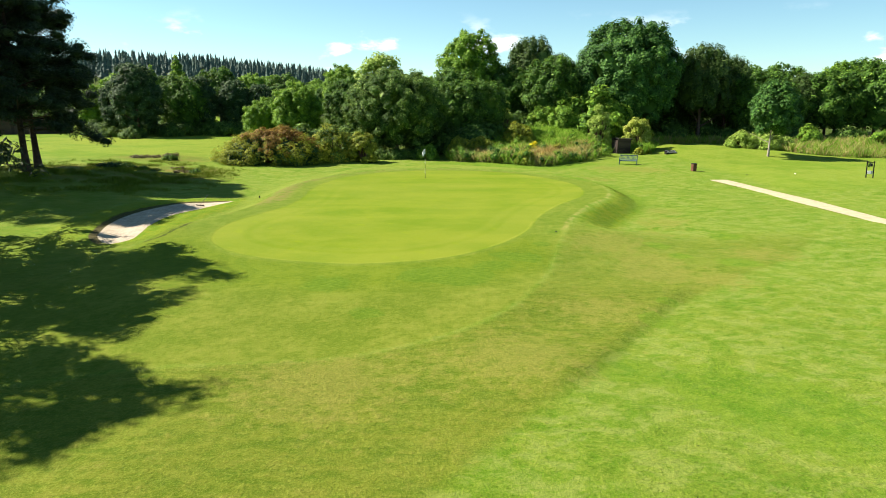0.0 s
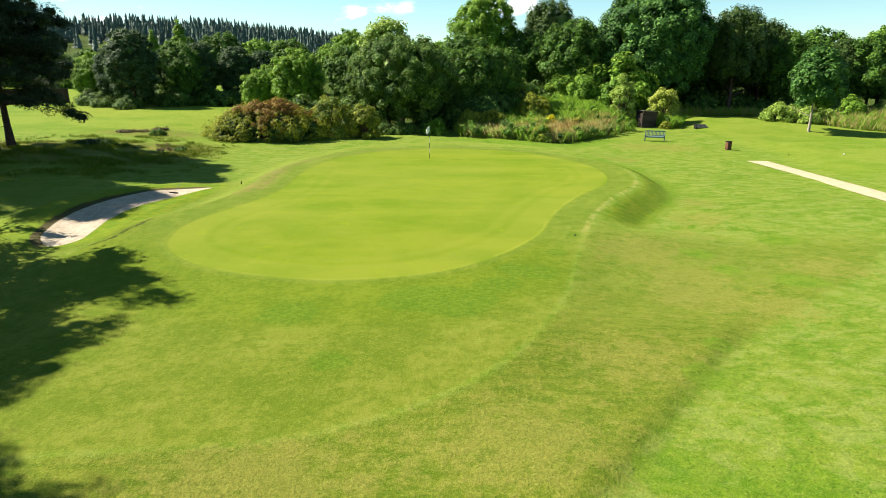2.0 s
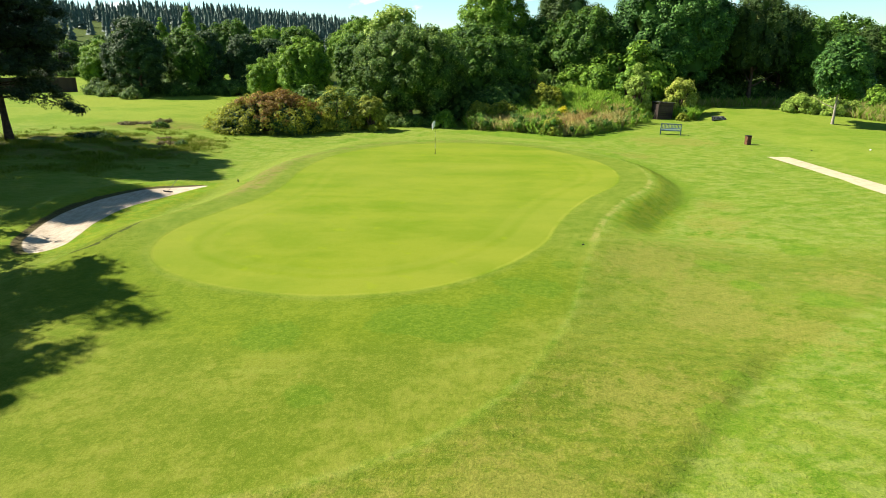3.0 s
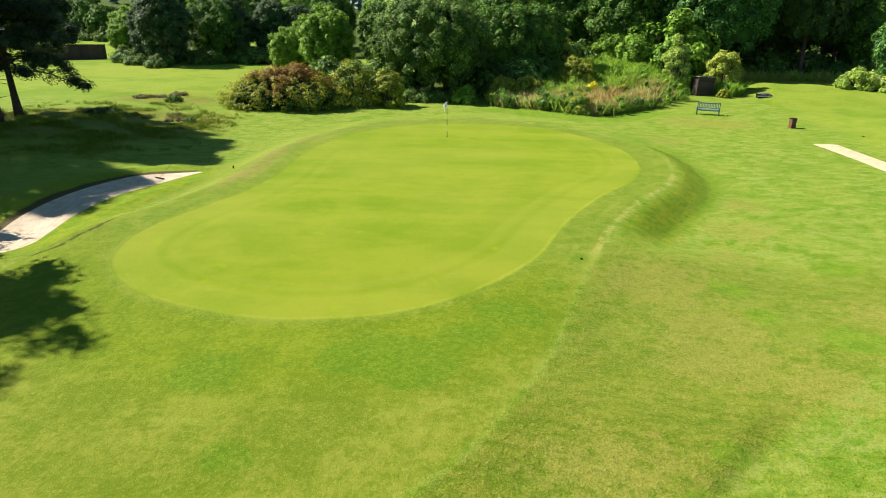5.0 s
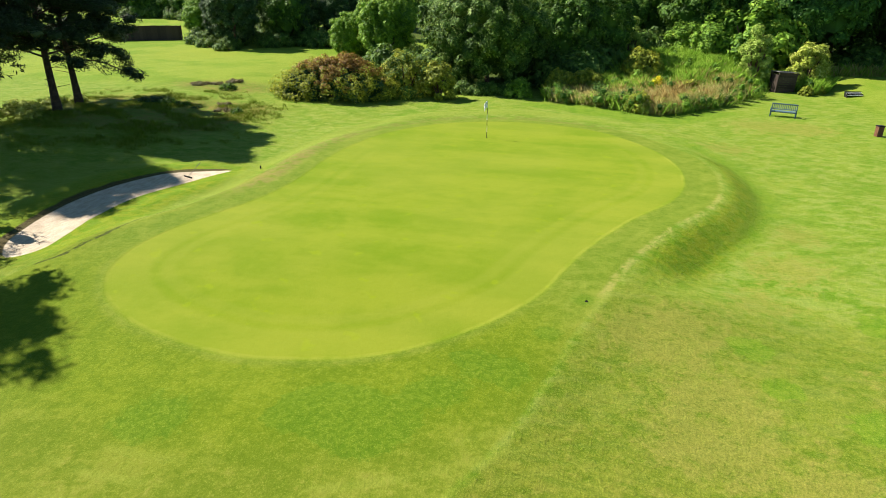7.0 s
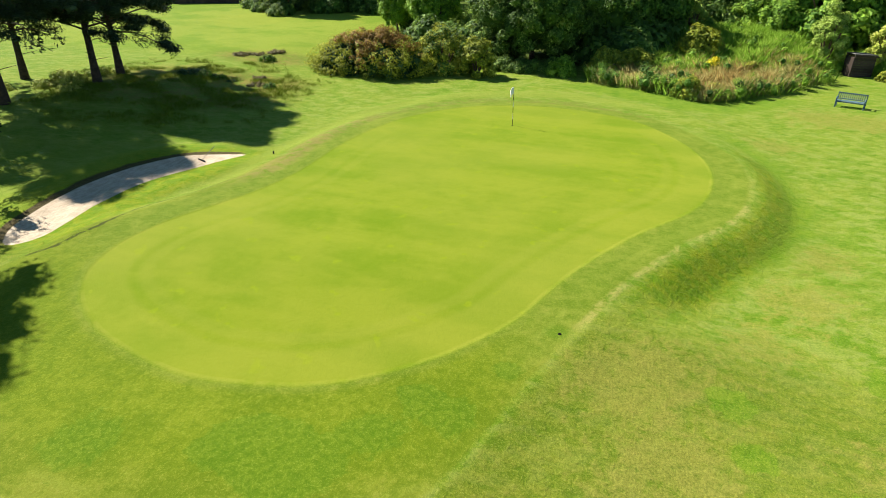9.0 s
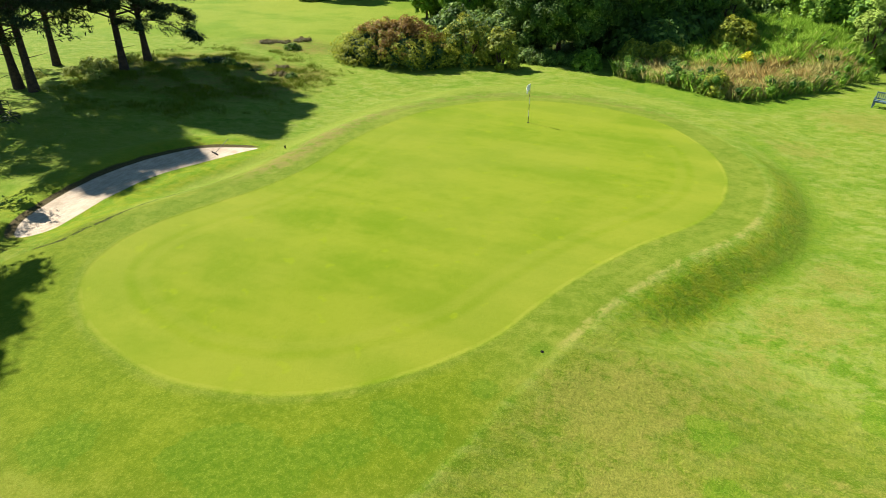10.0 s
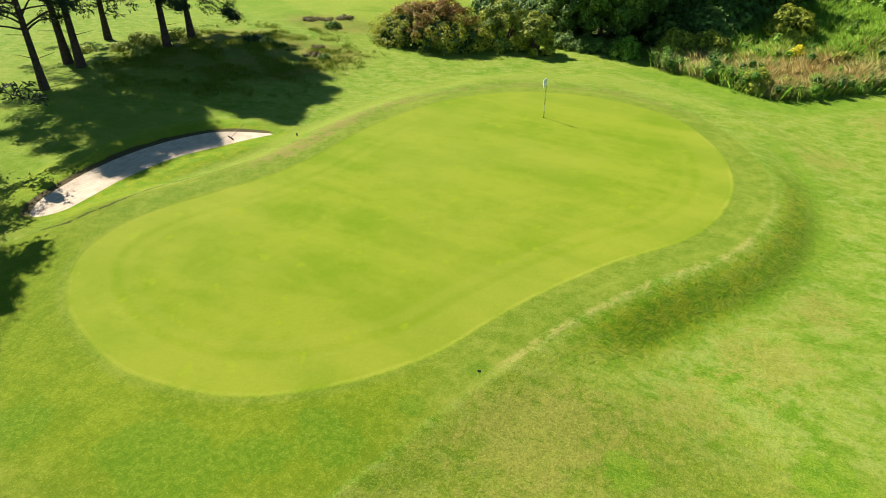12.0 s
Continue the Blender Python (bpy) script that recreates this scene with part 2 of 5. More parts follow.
    near_ring = n.math("SUBTRACT", 1.0, n.attr("back"))
    edge_line = n.math("MULTIPLY", n.math("MULTIPLY", line, n.step(patch, 0.36, 0.58)), n.math("MULTIPLY", near_ring, 0.5))
    fair = n.mix(n.math("MAXIMUM", n.math("MULTIPLY", ring, near_ring), edge_line), fair, (0.1980, 0.2100, 0.0400))
    ground = n.mix(n.step(n.math("ADD", sd, n.math("MULTIPLY", wobble, 0.35)), 0.13, -0.13), ground, fair)
    # grain of the blades
    cut = n.step(sd, 0.15, -0.15)
    low = n.math("MAXIMUM", n.math("MULTIPLY", cut, 0.78), n.math("MULTIPLY", n.step(apron, 0.2, -0.2), 0.40))
    grain = n.math("MULTIPLY_ADD", blade, 0.38, n.math("MULTIPLY_ADD", fine, 0.45, n.math("MULTIPLY", tuft, 0.17)))
    depth = n.math("MAXIMUM", n.math("SUBTRACT", 1.0, low), tufty)
    ground = n.mix(n.math("MULTIPLY", n.step(grain, 0.51, 0.40), n.math("MULTIPLY", depth, 0.6)), ground, n.mix(0.65, ground, (0.0250, 0.0650, 0.0030)))
    ground = n.mix(n.math("MULTIPLY", n.step(grain, 0.51, 0.62), n.math("MULTIPLY", n.math("MULTIPLY_ADD", tufty, -0.6, depth), 0.42)), ground, (0.2600, 0.2900, 0.0700))
    ground = n.mix(1.0, ground, (0.825, 0.83, 0.58), "MULTIPLY")
    # sand, with raked streaks, scuffs and a soil lip
    streak = n.noise(3.5, 4, 0.6, n.mapped(place, (2.2, 0.5, 1.0), 12.0))
    sandy = n.mix(n.step(n.math("MULTIPLY_ADD", streak, 0.4, n.math("MULTIPLY_ADD", small, 0.3, n.math("MULTIPLY", fine, 0.3))), 0.40, 0.60), (0.31, 0.245, 0.195), (0.44, 0.36, 0.295))
    soil = n.mix(fine, (0.022, 0.015, 0.010), (0.075, 0.050, 0.030))
    lip = n.math("MULTIPLY", n.step(n.math("ADD", sand, n.math("MULTIPLY", wobble, 0.3)), 0.10, 0.0), n.attr("lip"))
    ground = n.mix(lip, ground, soil)
    inside = n.step(n.math("ADD", sand, n.math("MULTIPLY", wobble, 0.25)), n.math("MULTIPLY_ADD", n.attr("lip"), -0.16, -0.12), n.math("MULTIPLY_ADD", n.attr("lip"), -0.16, -0.20))
    ground = n.mix(inside, ground, sandy)
    relief = n.math("ADD", n.math("MULTIPLY", grain, depth), n.math("MULTIPLY", tuft, n.math("MULTIPLY", depth, n.math("MULTIPLY_ADD", tufty, 0.5, 1.1))))
    finish(n, ground, 0.9, relief, 0.65, 0.06, 0.04, 0.0, 0.11)
    return m


TURF = turf()
BARK = plain("bark", (0.14, 0.085, 0.055), (0.045, 0.03, 0.022), 0.9, 3.0, strength=0.6)
PINE_BARK = plain("pine_bark", (0.07, 0.046, 0.034), (0.02, 0.015, 0.013), 0.9, 4.0, strength=0.6)
LEAF_OAK = leaf("leaf_oak", (0.018, 0.048, 0.008), (0.085, 0.182, 0.0220), (0.221, 0.351, 0.0455), 0.18)
LEAF_DARK = leaf("leaf_dark", (0.020, 0.052, 0.009), (0.100, 0.190, 0.027), (0.27, 0.36, 0.075), 0.25)
LEAF_SYCAMORE = leaf("leaf_sycamore", (0.014, 0.046, 0.009), (0.066, 0.165, 0.028), (0.190, 0.338, 0.0600), 0.2, 0.12)
LEAF_FRESH = leaf("leaf_fresh", (0.050, 0.120, 0.0115), (0.190, 0.335, 0.0270), (0.320, 0.440, 0.0600), 0.18)
LEAF_GREY = leaf("leaf_grey", (0.12, 0.20, 0.025), (0.28, 0.39, 0.06), (0.42, 0.50, 0.14), 0.25)
LEAF_GOLD = leaf("leaf_gold", (0.16, 0.21, 0.02), (0.34, 0.40, 0.05), (0.52, 0.53, 0.17), 0.35)
LEAF_BIRCH = leaf("leaf_birch", (0.020, 0.044, 0.010), (0.062, 0.112, 0.022), (0.170, 0.225, 0.060), 0.18, 0.14)
LEAF_RUST = leaf("leaf_rust", (0.09, 0.048, 0.012), (0.26, 0.14, 0.030), (0.44, 0.33, 0.06), 0.3)
LEAF_OLIVE = leaf("leaf_olive", (0.070, 0.105, 0.009), (0.27, 0.30, 0.026), (0.50, 0.50, 0.06), 0.25)
LEAF_HEATH = leaf("leaf_heath", (0.08, 0.07, 0.025), (0.17, 0.14, 0.06), (0.26, 0.22, 0.10))
LEAF_GORSE = leaf("leaf_gorse", (0.4, 0.34, 0.01), (0.66, 0.56, 0.015), (0.8, 0.72, 0.05), 0.3)
NEEDLE = leaf("needle", (0.010, 0.022, 0.010), (0.028, 0.05, 0.02), (0.07, 0.10, 0.04), 0.2, 0.12)
# paler and bluer than near needles: the haze of distance is in this colour
SPRUCE_HAZED = leaf("spruce", (0.050, 0.085, 0.070), (0.080, 0.120, 0.092), (0.105, 0.145, 0.100), 0.2, 0.05)
LEAF_EVERGREEN = leaf("leaf_evergreen", (0.014, 0.036, 0.012), (0.050, 0.100, 0.033), (0.17, 0.24, 0.09), 0.2, 0.14)
GRASS_GREEN = leaf("grass_green", (0.10, 0.22, 0.014), (0.22, 0.39, 0.033), (0.30, 0.42, 0.07), 0.3, 0.5)
GRASS_STRAW = leaf("grass_straw", (0.20, 0.19, 0.05), (0.38, 0.33, 0.11), (0.52, 0.46, 0.20), 0.3, 0.5)
GRASS_RUSSET = leaf("grass_russet", (0.18, 0.12, 0.03), (0.33, 0.22, 0.075), (0.44, 0.32, 0.12), 0.3, 0.5)
TURF_BLADE = leaf("turf_blade", (0.085, 0.145, 0.006), (0.13, 0.188, 0.014), (0.21, 0.215, 0.04), 0.2)
WHITE = plain("white_paint", (0.8, 0.8, 0.78), (0.6, 0.6, 0.58), 0.45)
FLAG_CLOTH = plain("flag_cloth", (0.78, 0.78, 0.8), (0.62, 0.62, 0.66), 0.8)
POLE_STRIPE = plain("pole_dark", (0.05, 0.045, 0.04), (0.02, 0.02, 0.02), 0.4)
BENCH_BLUE = wood("bench_paint", (0.075, 0.13, 0.17), (0.04, 0.08, 0.11))
IRON = plain("iron", (0.03, 0.035, 0.04), (0.015, 0.015, 0.018), 0.45, metallic=0.6)
SHED_WOOD = wood("shed_boards", (0.075, 0.052, 0.040), (0.026, 0.018, 0.015))
SHED_ROOF = plain("roofing_felt", (0.15, 0.14, 0.135), (0.08, 0.075, 0.07), 0.85)
BIN_WOOD = wood("bin_boards", (0.16, 0.075, 0.042), (0.09, 0.035, 0.02), (14.0, 14.0, 1.0))
BLACK = plain("black_plastic", (0.02, 0.02, 0.02), (0.01, 0.01, 0.01), 0.8, specular=0.1)
PALE_BARK = plain("pale_bark", (0.36, 0.31, 0.25), (0.2, 0.17, 0.14), 0.85, 4.0, strength=0.5)
GRAVEL = plain("path_gravel", (0.38, 0.335, 0.215), (0.28, 0.235, 0.145), 0.9, 2.5, strength=0.4)
FENCE_WOOD = wood("fence_boards", (0.075, 0.05, 0.038), (0.03, 0.02, 0.017), (14.0, 14.0, 1.0))


# ---- mesh helpers ----
def mesh_from(name, verts, faces, material, smooth=False):
    """A mesh from arrays of places and of faces with one number of corners."""
    verts, faces = np.asarray(verts, np.float32), np.asarray(faces, np.int32)
    me = bpy.data.meshes.new(name)
    me.vertices.add(len(verts))
    me.vertices.foreach_set("co", verts.ravel())
    k = faces.shape[1]
    me.loops.add(faces.size)
    me.loops.foreach_set("vertex_index", faces.ravel())
    me.polygons.add(len(faces))
    me.polygons.foreach_set("loop_start", np.arange(0, faces.size, k, dtype=np.int32))
    me.polygons.foreach_set("loop_total", np.full(len(faces), k, np.int32))
    me.polygons.foreach_set("use_smooth", np.full(len(faces), smooth))
    me.update(calc_edges=True)
    me.validate()
    me.materials.append(material)
    return me


def part(name, data, parent=None, label=""):
    """One mesh object under a thing or a part."""
    if isinstance(data, tuple):
        bm, material = data
        me = bpy.data.meshes.new(name)
        bm.to_mesh(me)
        bm.free()
        me.materials.append(material)
        data = me
    ob = new(name, data)
    ob.parent = parent
    return tagged(ob, label)


def box(size, at=(0, 0, 0), turn=(0, 0, 0), bevel=0.008):
    bm = bmesh.new()
    bmesh.ops.create_cube(bm, size=1.0)
    bmesh.ops.scale(bm, vec=size, verts=bm.verts)
    if bevel:
        bmesh.ops.bevel(bm, geom=bm.edges[:], offset=min(bevel, min(size) * 0.3), segments=1, affect="EDGES")
    bmesh.ops.transform(bm, matrix=pose(*at, *turn), verts=bm.verts)
    return bm


def tube(points, radii, sides=8):
    """A tapered round bar along points, as arrays of places and quads."""
    points, radii = np.asarray(points, float), np.asarray(radii, float)
    way = np.gradient(points, axis=0)
    way /= np.linalg.norm(way, axis=1)[:, None] + 1e-9
    up = np.where(np.abs(way[:, 2:]) > 0.9, [[1.0, 0, 0]], [[0, 0, 1.0]])
    a = np.cross(way, up)
    a /= np.linalg.norm(a, axis=1)[:, None]
    b = np.cross(way, a)
    ang = np.linspace(0, 2 * np.pi, sides, endpoint=False)
    ring = points[:, None] + radii[:, None, None] * (np.cos(ang)[None, :, None] * a[:, None] + np.sin(ang)[None, :, None] * b[:, None])
    quads = []
    for i in range(len(points) - 1):
        for j in range(sides):
            k = (j + 1) % sides
            quads.append((i * sides + j, (i + 1) * sides + j, (i + 1) * sides + k, i * sides + k))
    last = (len(points) - 1) * sides
    if sides == 8:
        quads += [(last, last + 1, last + 2, last + 3), (last, last + 3, last + 4, last + 7), (last + 4, last + 5, last + 6, last + 7)]
    return ring.reshape(-1, 3), np.array(quads)


def joined(pieces):
    verts, faces, base = [], [], 0
    for v, f in pieces:
        verts.append(v)
        faces.append(np.asarray(f) + base)
        base += len(v)
    return np.concatenate(verts), np.concatenate(faces)


def unit(v):
    return v / (np.linalg.norm(v, axis=-1, keepdims=True) + 1e-9)


def leaves(centres, facing, size, slim, rng):
    """Pointed leaves, one quad each, at centres, turned roughly to facing."""
    n = len(centres)
    facing = unit(unit(facing) + rng.normal(0, 0.3, (n, 3)))
    u = unit(np.cross(facing, rng.normal(0, 1, (n, 3))))
    v = np.cross(facing, u)
    s = (size * rng.uniform(0.65, 1.3, n))[:, None]
    bend = facing * s * rng.uniform(-0.25, 0.25, (n, 1))
    verts = np.stack([centres + u * s + bend, centres + v * s * slim, centres - u * s + bend, centres - v * s * slim], 1).reshape(-1, 3)
    return verts, np.arange(n * 4).reshape(-1, 4)


def spray(clumps, count, size, slim, rng, flat=1.0, up=0.25, whole=0.8, solid=0.0, mass=None):
    """Leaves over round clumps (x, y, z, radius): thick at the skin and thinner within."""
    clumps = np.asarray(clumps, float)
    share = clumps[:, 3] ** 2
    pick = rng.choice(len(clumps), count, p=share / share.sum())
    way = unit(rng.normal(0, 1, (count, 3)) + (0, 0, up))
    depth = 1.0 - np.abs(rng.normal(0, 0.2, count))
    r = clumps[pick, 3] * depth * rng.uniform(0.9, 1.12, count)
    c = clumps[pick, :3] + way * r[:, None] * (1, 1, flat)
    outward = unit(c - clumps[:, :3].mean(0) * (1, 1, 0.7))
    if solid > 50:
        return leaves(c, way * 0.8 + outward * whole + (0, 0, 0.25), size, slim, rng)
    pieces = [leaves(c, way * 0.8 + outward * whole + (0, 0, 0.4), size, slim, rng), hearts(clumps[clumps[:, 3] > solid], flat, rng)]
    if mass is not None:
        pieces.append(hearts(np.asarray(mass, float), 1.0, rng, 0.95))
    return joined(pieces)


def hearts(clumps, flat, rng, share=0.54):
    """The dense twigs and leaves inside each clump, as lumpy closed masses."""
    s = np.linspace(-1, 1, 3)
    grid, index, quads = [], {}, []
    for axis in range(3):
        for side in (-1, 1):
            for i in range(2):
                for j in range(2):
                    corners = []
                    for u, v in ((s[i], s[j]), (s[i + 1], s[j]), (s[i + 1], s[j + 1]), (s[i], s[j + 1])):
                        p = [u, v]
                        p.insert(axis, side)
                        key = tuple(p)
                        if key not in index:
                            index[key] = len(grid)
                            grid.append(key)
                        corners.append(index[key])
                    quads.append(corners)
    ball, quads = unit(np.array(grid, float)), np.array(quads)
    n = len(clumps)
    lump = rng.uniform(0.75, 1.15, (n, len(ball), 1))
    verts = clumps[:, None, :3] + ball[None] * lump * clumps[:, None, 3:] * share * np.array([1, 1, flat])
    return verts.reshape(-1, 3), (quads[None] + (np.arange(n) * len(ball))[:, None, None]).reshape(-1, 4)


# ---- the ground ----
def smooth(lo, hi, x):
    t = np.clip((np.asarray(x, float) - lo) / (hi - lo), 0, 1)
    return t * t * (3 - 2 * t)


def closed_curve(points, per=4):
    """A smooth closed outline through plan points."""
    p = np.array(points, float)
    a, b, c, d = np.roll(p, 1, 0), p, np.roll(p, -1, 0), np.roll(p, -2, 0)
    out = []
    for t in np.linspace(0, 1, per, endpoint=False):
        out.append(0.5 * (2 * b + (c - a) * t + (2 * a - 5 * b + 4 * c - d) * t * t + (3 * b - a - 3 * c + d) * t ** 3))
    return np.stack(out, 1).reshape(-1, 2)


def edge_distance(x, y, outline):
    """Metres from the outline, negative within it; past 15 m, from the box round it."""
    every = np.stack([np.ravel(x), np.ravel(y)], 1).astype(float)
    away = np.hypot(*np.maximum(np.maximum(outline.min(0) - every, every - outline.max(0)), 0).T)
    close = away < 15
    p = every[close]
    best, inside = np.full(len(p), 1e9), np.zeros(len(p), bool)
    for a, b in zip(outline, np.roll(outline, -1, 0)):
        ab = b - a
        t = np.clip(((p - a) @ ab) / (ab @ ab + 1e-12), 0, 1)
        best = np.minimum(best, np.hypot(*(p - a - t[:, None] * ab).T))
        crossing = (a[1] > p[:, 1]) != (b[1] > p[:, 1])
        inside ^= crossing & (p[:, 0] < a[0] + (p[:, 1] - a[1]) * ab[0] / (ab[1] if abs(ab[1]) > 1e-9 else 1e-9))
    away[close] = np.where(inside, -best, best)
    return away.reshape(np.shape(x))


GREEN = closed_curve([(-1.9, 53.3), (1.6, 53.3), (5.1, 51.8), (7.6, 48.6), (8.95, 45.3), (9.3, 42.5), (9.05, 40.0), (8.3, 37.9), (6.85, 35.6), (5.55, 33.0), (4.7, 30.8),
                      (3.95, 28.5), (3.1, 27.1), (2.1, 25.9), (0.9, 24.85), (-0.4, 24.1), (-2.0, 23.65), (-3.6, 23.45), (-5.5, 23.75), (-7.3, 24.3), (-9.1, 25.4), (-10.2, 26.8),
                      (-10.55, 28.5), (-10.25, 30.4), (-9.6, 32.3), (-8.95, 34.2), (-8.6, 36.4), (-8.6, 38.6), (-8.75, 41.2), (-8.6, 44.4), (-7.7, 48.3), (-5.3, 51.7)])
SAND = closed_curve([(-15.5, 27.4), (-16.4, 28.4), (-17.0, 29.9), (-17.45, 31.5), (-17.7, 33.2), (-17.65, 34.9), (-17.3, 36.5), (-16.6, 38.0), (-15.7, 39.1), (-14.5, 39.8), (-13.25, 39.85),
                     (-13.75, 38.7), (-14.35, 37.3), (-14.8, 36.0), (-15.1, 34.4), (-15.05, 32.8), (-14.9, 31.3), (-14.6, 29.9), (-14.4, 28.6), (-14.8, 27.6)])
APRON = closed_curve([(6.0, 31.0), (5.8, 29.0), (5.4, 27.9), (5.05, 26.7), (4.65, 25.4), (4.25, 23.8), (3.6, 21.8), (2.55, 19.5), (1.6, 18.1), (0.6, 17.05), (-0.5, 16.25), (-2.4, 15.3), (-4.9, 14.8), (-8, 14.3), (-12, 13.6),
                      (-14.5, 18), (-14.0, 23), (-13.0, 28), (-12.0, 34), (-10.6, 39), (-3, 41), (3, 37)])
MEADOW = closed_curve([(0.8, 62.3), (3.2, 61.3), (6.0, 59.9), (8.6, 58.7), (11.0, 59.8), (14.7, 63.6), (17.6, 67.4), (22.4, 70.6), (24.5, 74), (23, 82), (14, 82), (6, 77), (1, 68)], 4)


def plateau(x, y):
    return 0.17 + 0.36 * smooth(23, 31, y) - 0.10 * smooth(40, 52, y)


def base_height(x, y):
    h = -0.12 + 0.07 * smooth(12, 24, y) + 0.85 * smooth(-15, -32, x) * smooth(20, 46, y)
    east = 0.25 + 0.75 * smooth(-26, -14, x)
    h = h + east * (0.36 * smooth(46, 64, y) * (1 - 0.5 * smooth(8, 24, x)) + 0.42 * smooth(62, 82, y) + 0.5 * smooth(85, 130, y))
    h = h + 0.35 * smooth(24, 27, x) * smooth(66.5, 68.5, y) * smooth(44, 36, x) * smooth(84, 80, y)
    h = h + 0.3 * smooth(25.5, 28.0, x) * smooth(40, 44, y) * smooth(62, 58, y)
    h = h + 22.0 * smooth(110, 440, y) * smooth(70, -190, x) + 3.0 * smooth(-90, -400, x)
    h = h + 1.3 * smooth(65, 80, y) * smooth(0, 7, x) * smooth(20, 15, x)
    return h + 0.05 * np.sin(x * 0.31 + 1.3) * np.sin(y * 0.23) + 0.03 * np.sin(x * 0.83 + y * 0.47)


def sand_middle(y):
    """The line along the bunker's floor: west of it lies the undercut lip, east of it the grassy bank."""
    return np.interp(y, (27.5, 29.9, 32.8, 34.4, 36.0, 37.3, 38.7, 39.8), (-15.3, -15.7, -16.3, -16.35, -16.1, -15.5, -14.7, -13.7))


def ground_height(x, y):
    """The height of the ground at a place in the plan."""
    x, y = np.asarray(x, float), np.asarray(y, float)
    sd, sand = edge_distance(x, y, GREEN), edge_distance(x, y, SAND)
    b = base_height(x, y)
    right = smooth(3, 7, x) * smooth(29, 33, y) * smooth(56, 47, y)
    back = smooth(44, 52, y)
    fall = 6.5 - 4.1 * np.maximum(right, np.maximum(smooth(-6, -10, x) * smooth(24, 28, y), 0.6 * back))
    step = 0.27 * smooth(1.5, 2.6, sd) + 0.73 * smooth(2.1, 3.5, sd)      # the steep bank: rounded at the crest, steepest low down
    h = b + (plateau(x, y) - b) * (1 - (1 - right) * smooth(1.45, 1.5 + fall, sd) - right * step)
    h = h + right * (0.05 * np.exp(-((sd - 1.5) / 0.6) ** 2) - 0.09 * np.exp(-((sd - 4.4) / 1.7) ** 2))
    h = h + back * (0.16 * np.exp(-((sd - 3.9) / 0.9) ** 2) - 0.10 * np.exp(-((sd - 1.6) / 0.8) ** 2))
    # a fold across the approach
    fold = (x - 4.3) * 0.797 - (y - 15.2) * 0.604
    h = h + 0.16 * (1 - smooth(-0.3, 0.3, fold)) * smooth(11.5, 14.5, y) * smooth(22.5, 19.5, y) * smooth(-1, 3.5, x)
    ap = edge_distance(x, y, APRON)
    h = h - 0.10 * smooth(-0.2, 1.6, ap) * smooth(9, 3.5, ap) * smooth(0, 3, x) * smooth(13, 18, y) * smooth(35, 31, y) * smooth(0.5, 1.5, sd)
    # the bank above the sand, the lip and the floor of the bunker
    left_bank = smooth(-10, -12, x) * smooth(25, 29, y) * smooth(42, 38, y)
    h = h + left_bank * 0.16 * np.exp(-((sand - 1.2) / 0.9) ** 2) + 0.16 * smooth(-14.5, -16.5, x) * np.exp(-(np.maximum(sand, 0) / 1.6) ** 2)
    floor = 0.02 + 0.10 * np.exp(-((sand + 0.2) / 0.5) ** 2) - 0.06 * smooth(0, -1.5, sand)
    near_side = smooth(-0.3, 0.5, x - sand_middle(y))
    width = 0.2 + 0.35 * near_side
    return h + (np.minimum(floor, h) - h) * smooth(0.12, 0.12 - width, sand)


def spaced(lo, hi, step, far, grow=1.22):
    """Even steps between lo and hi, and growing ones out to far on both sides."""
    mid = list(np.arange(lo, hi + step / 2, step))
    for sign in (-1, 1):
        edge, s, more = (mid[0] if sign < 0 else mid[-1]), step, []
        limit = far[0] if sign < 0 else far[1]
        while edge * sign < limit * sign:
            s = min(s * grow, 60)
            edge += s * sign
            more.append(edge)
        mid = more[::-1] + mid if sign < 0 else mid + more
    return np.array(mid)


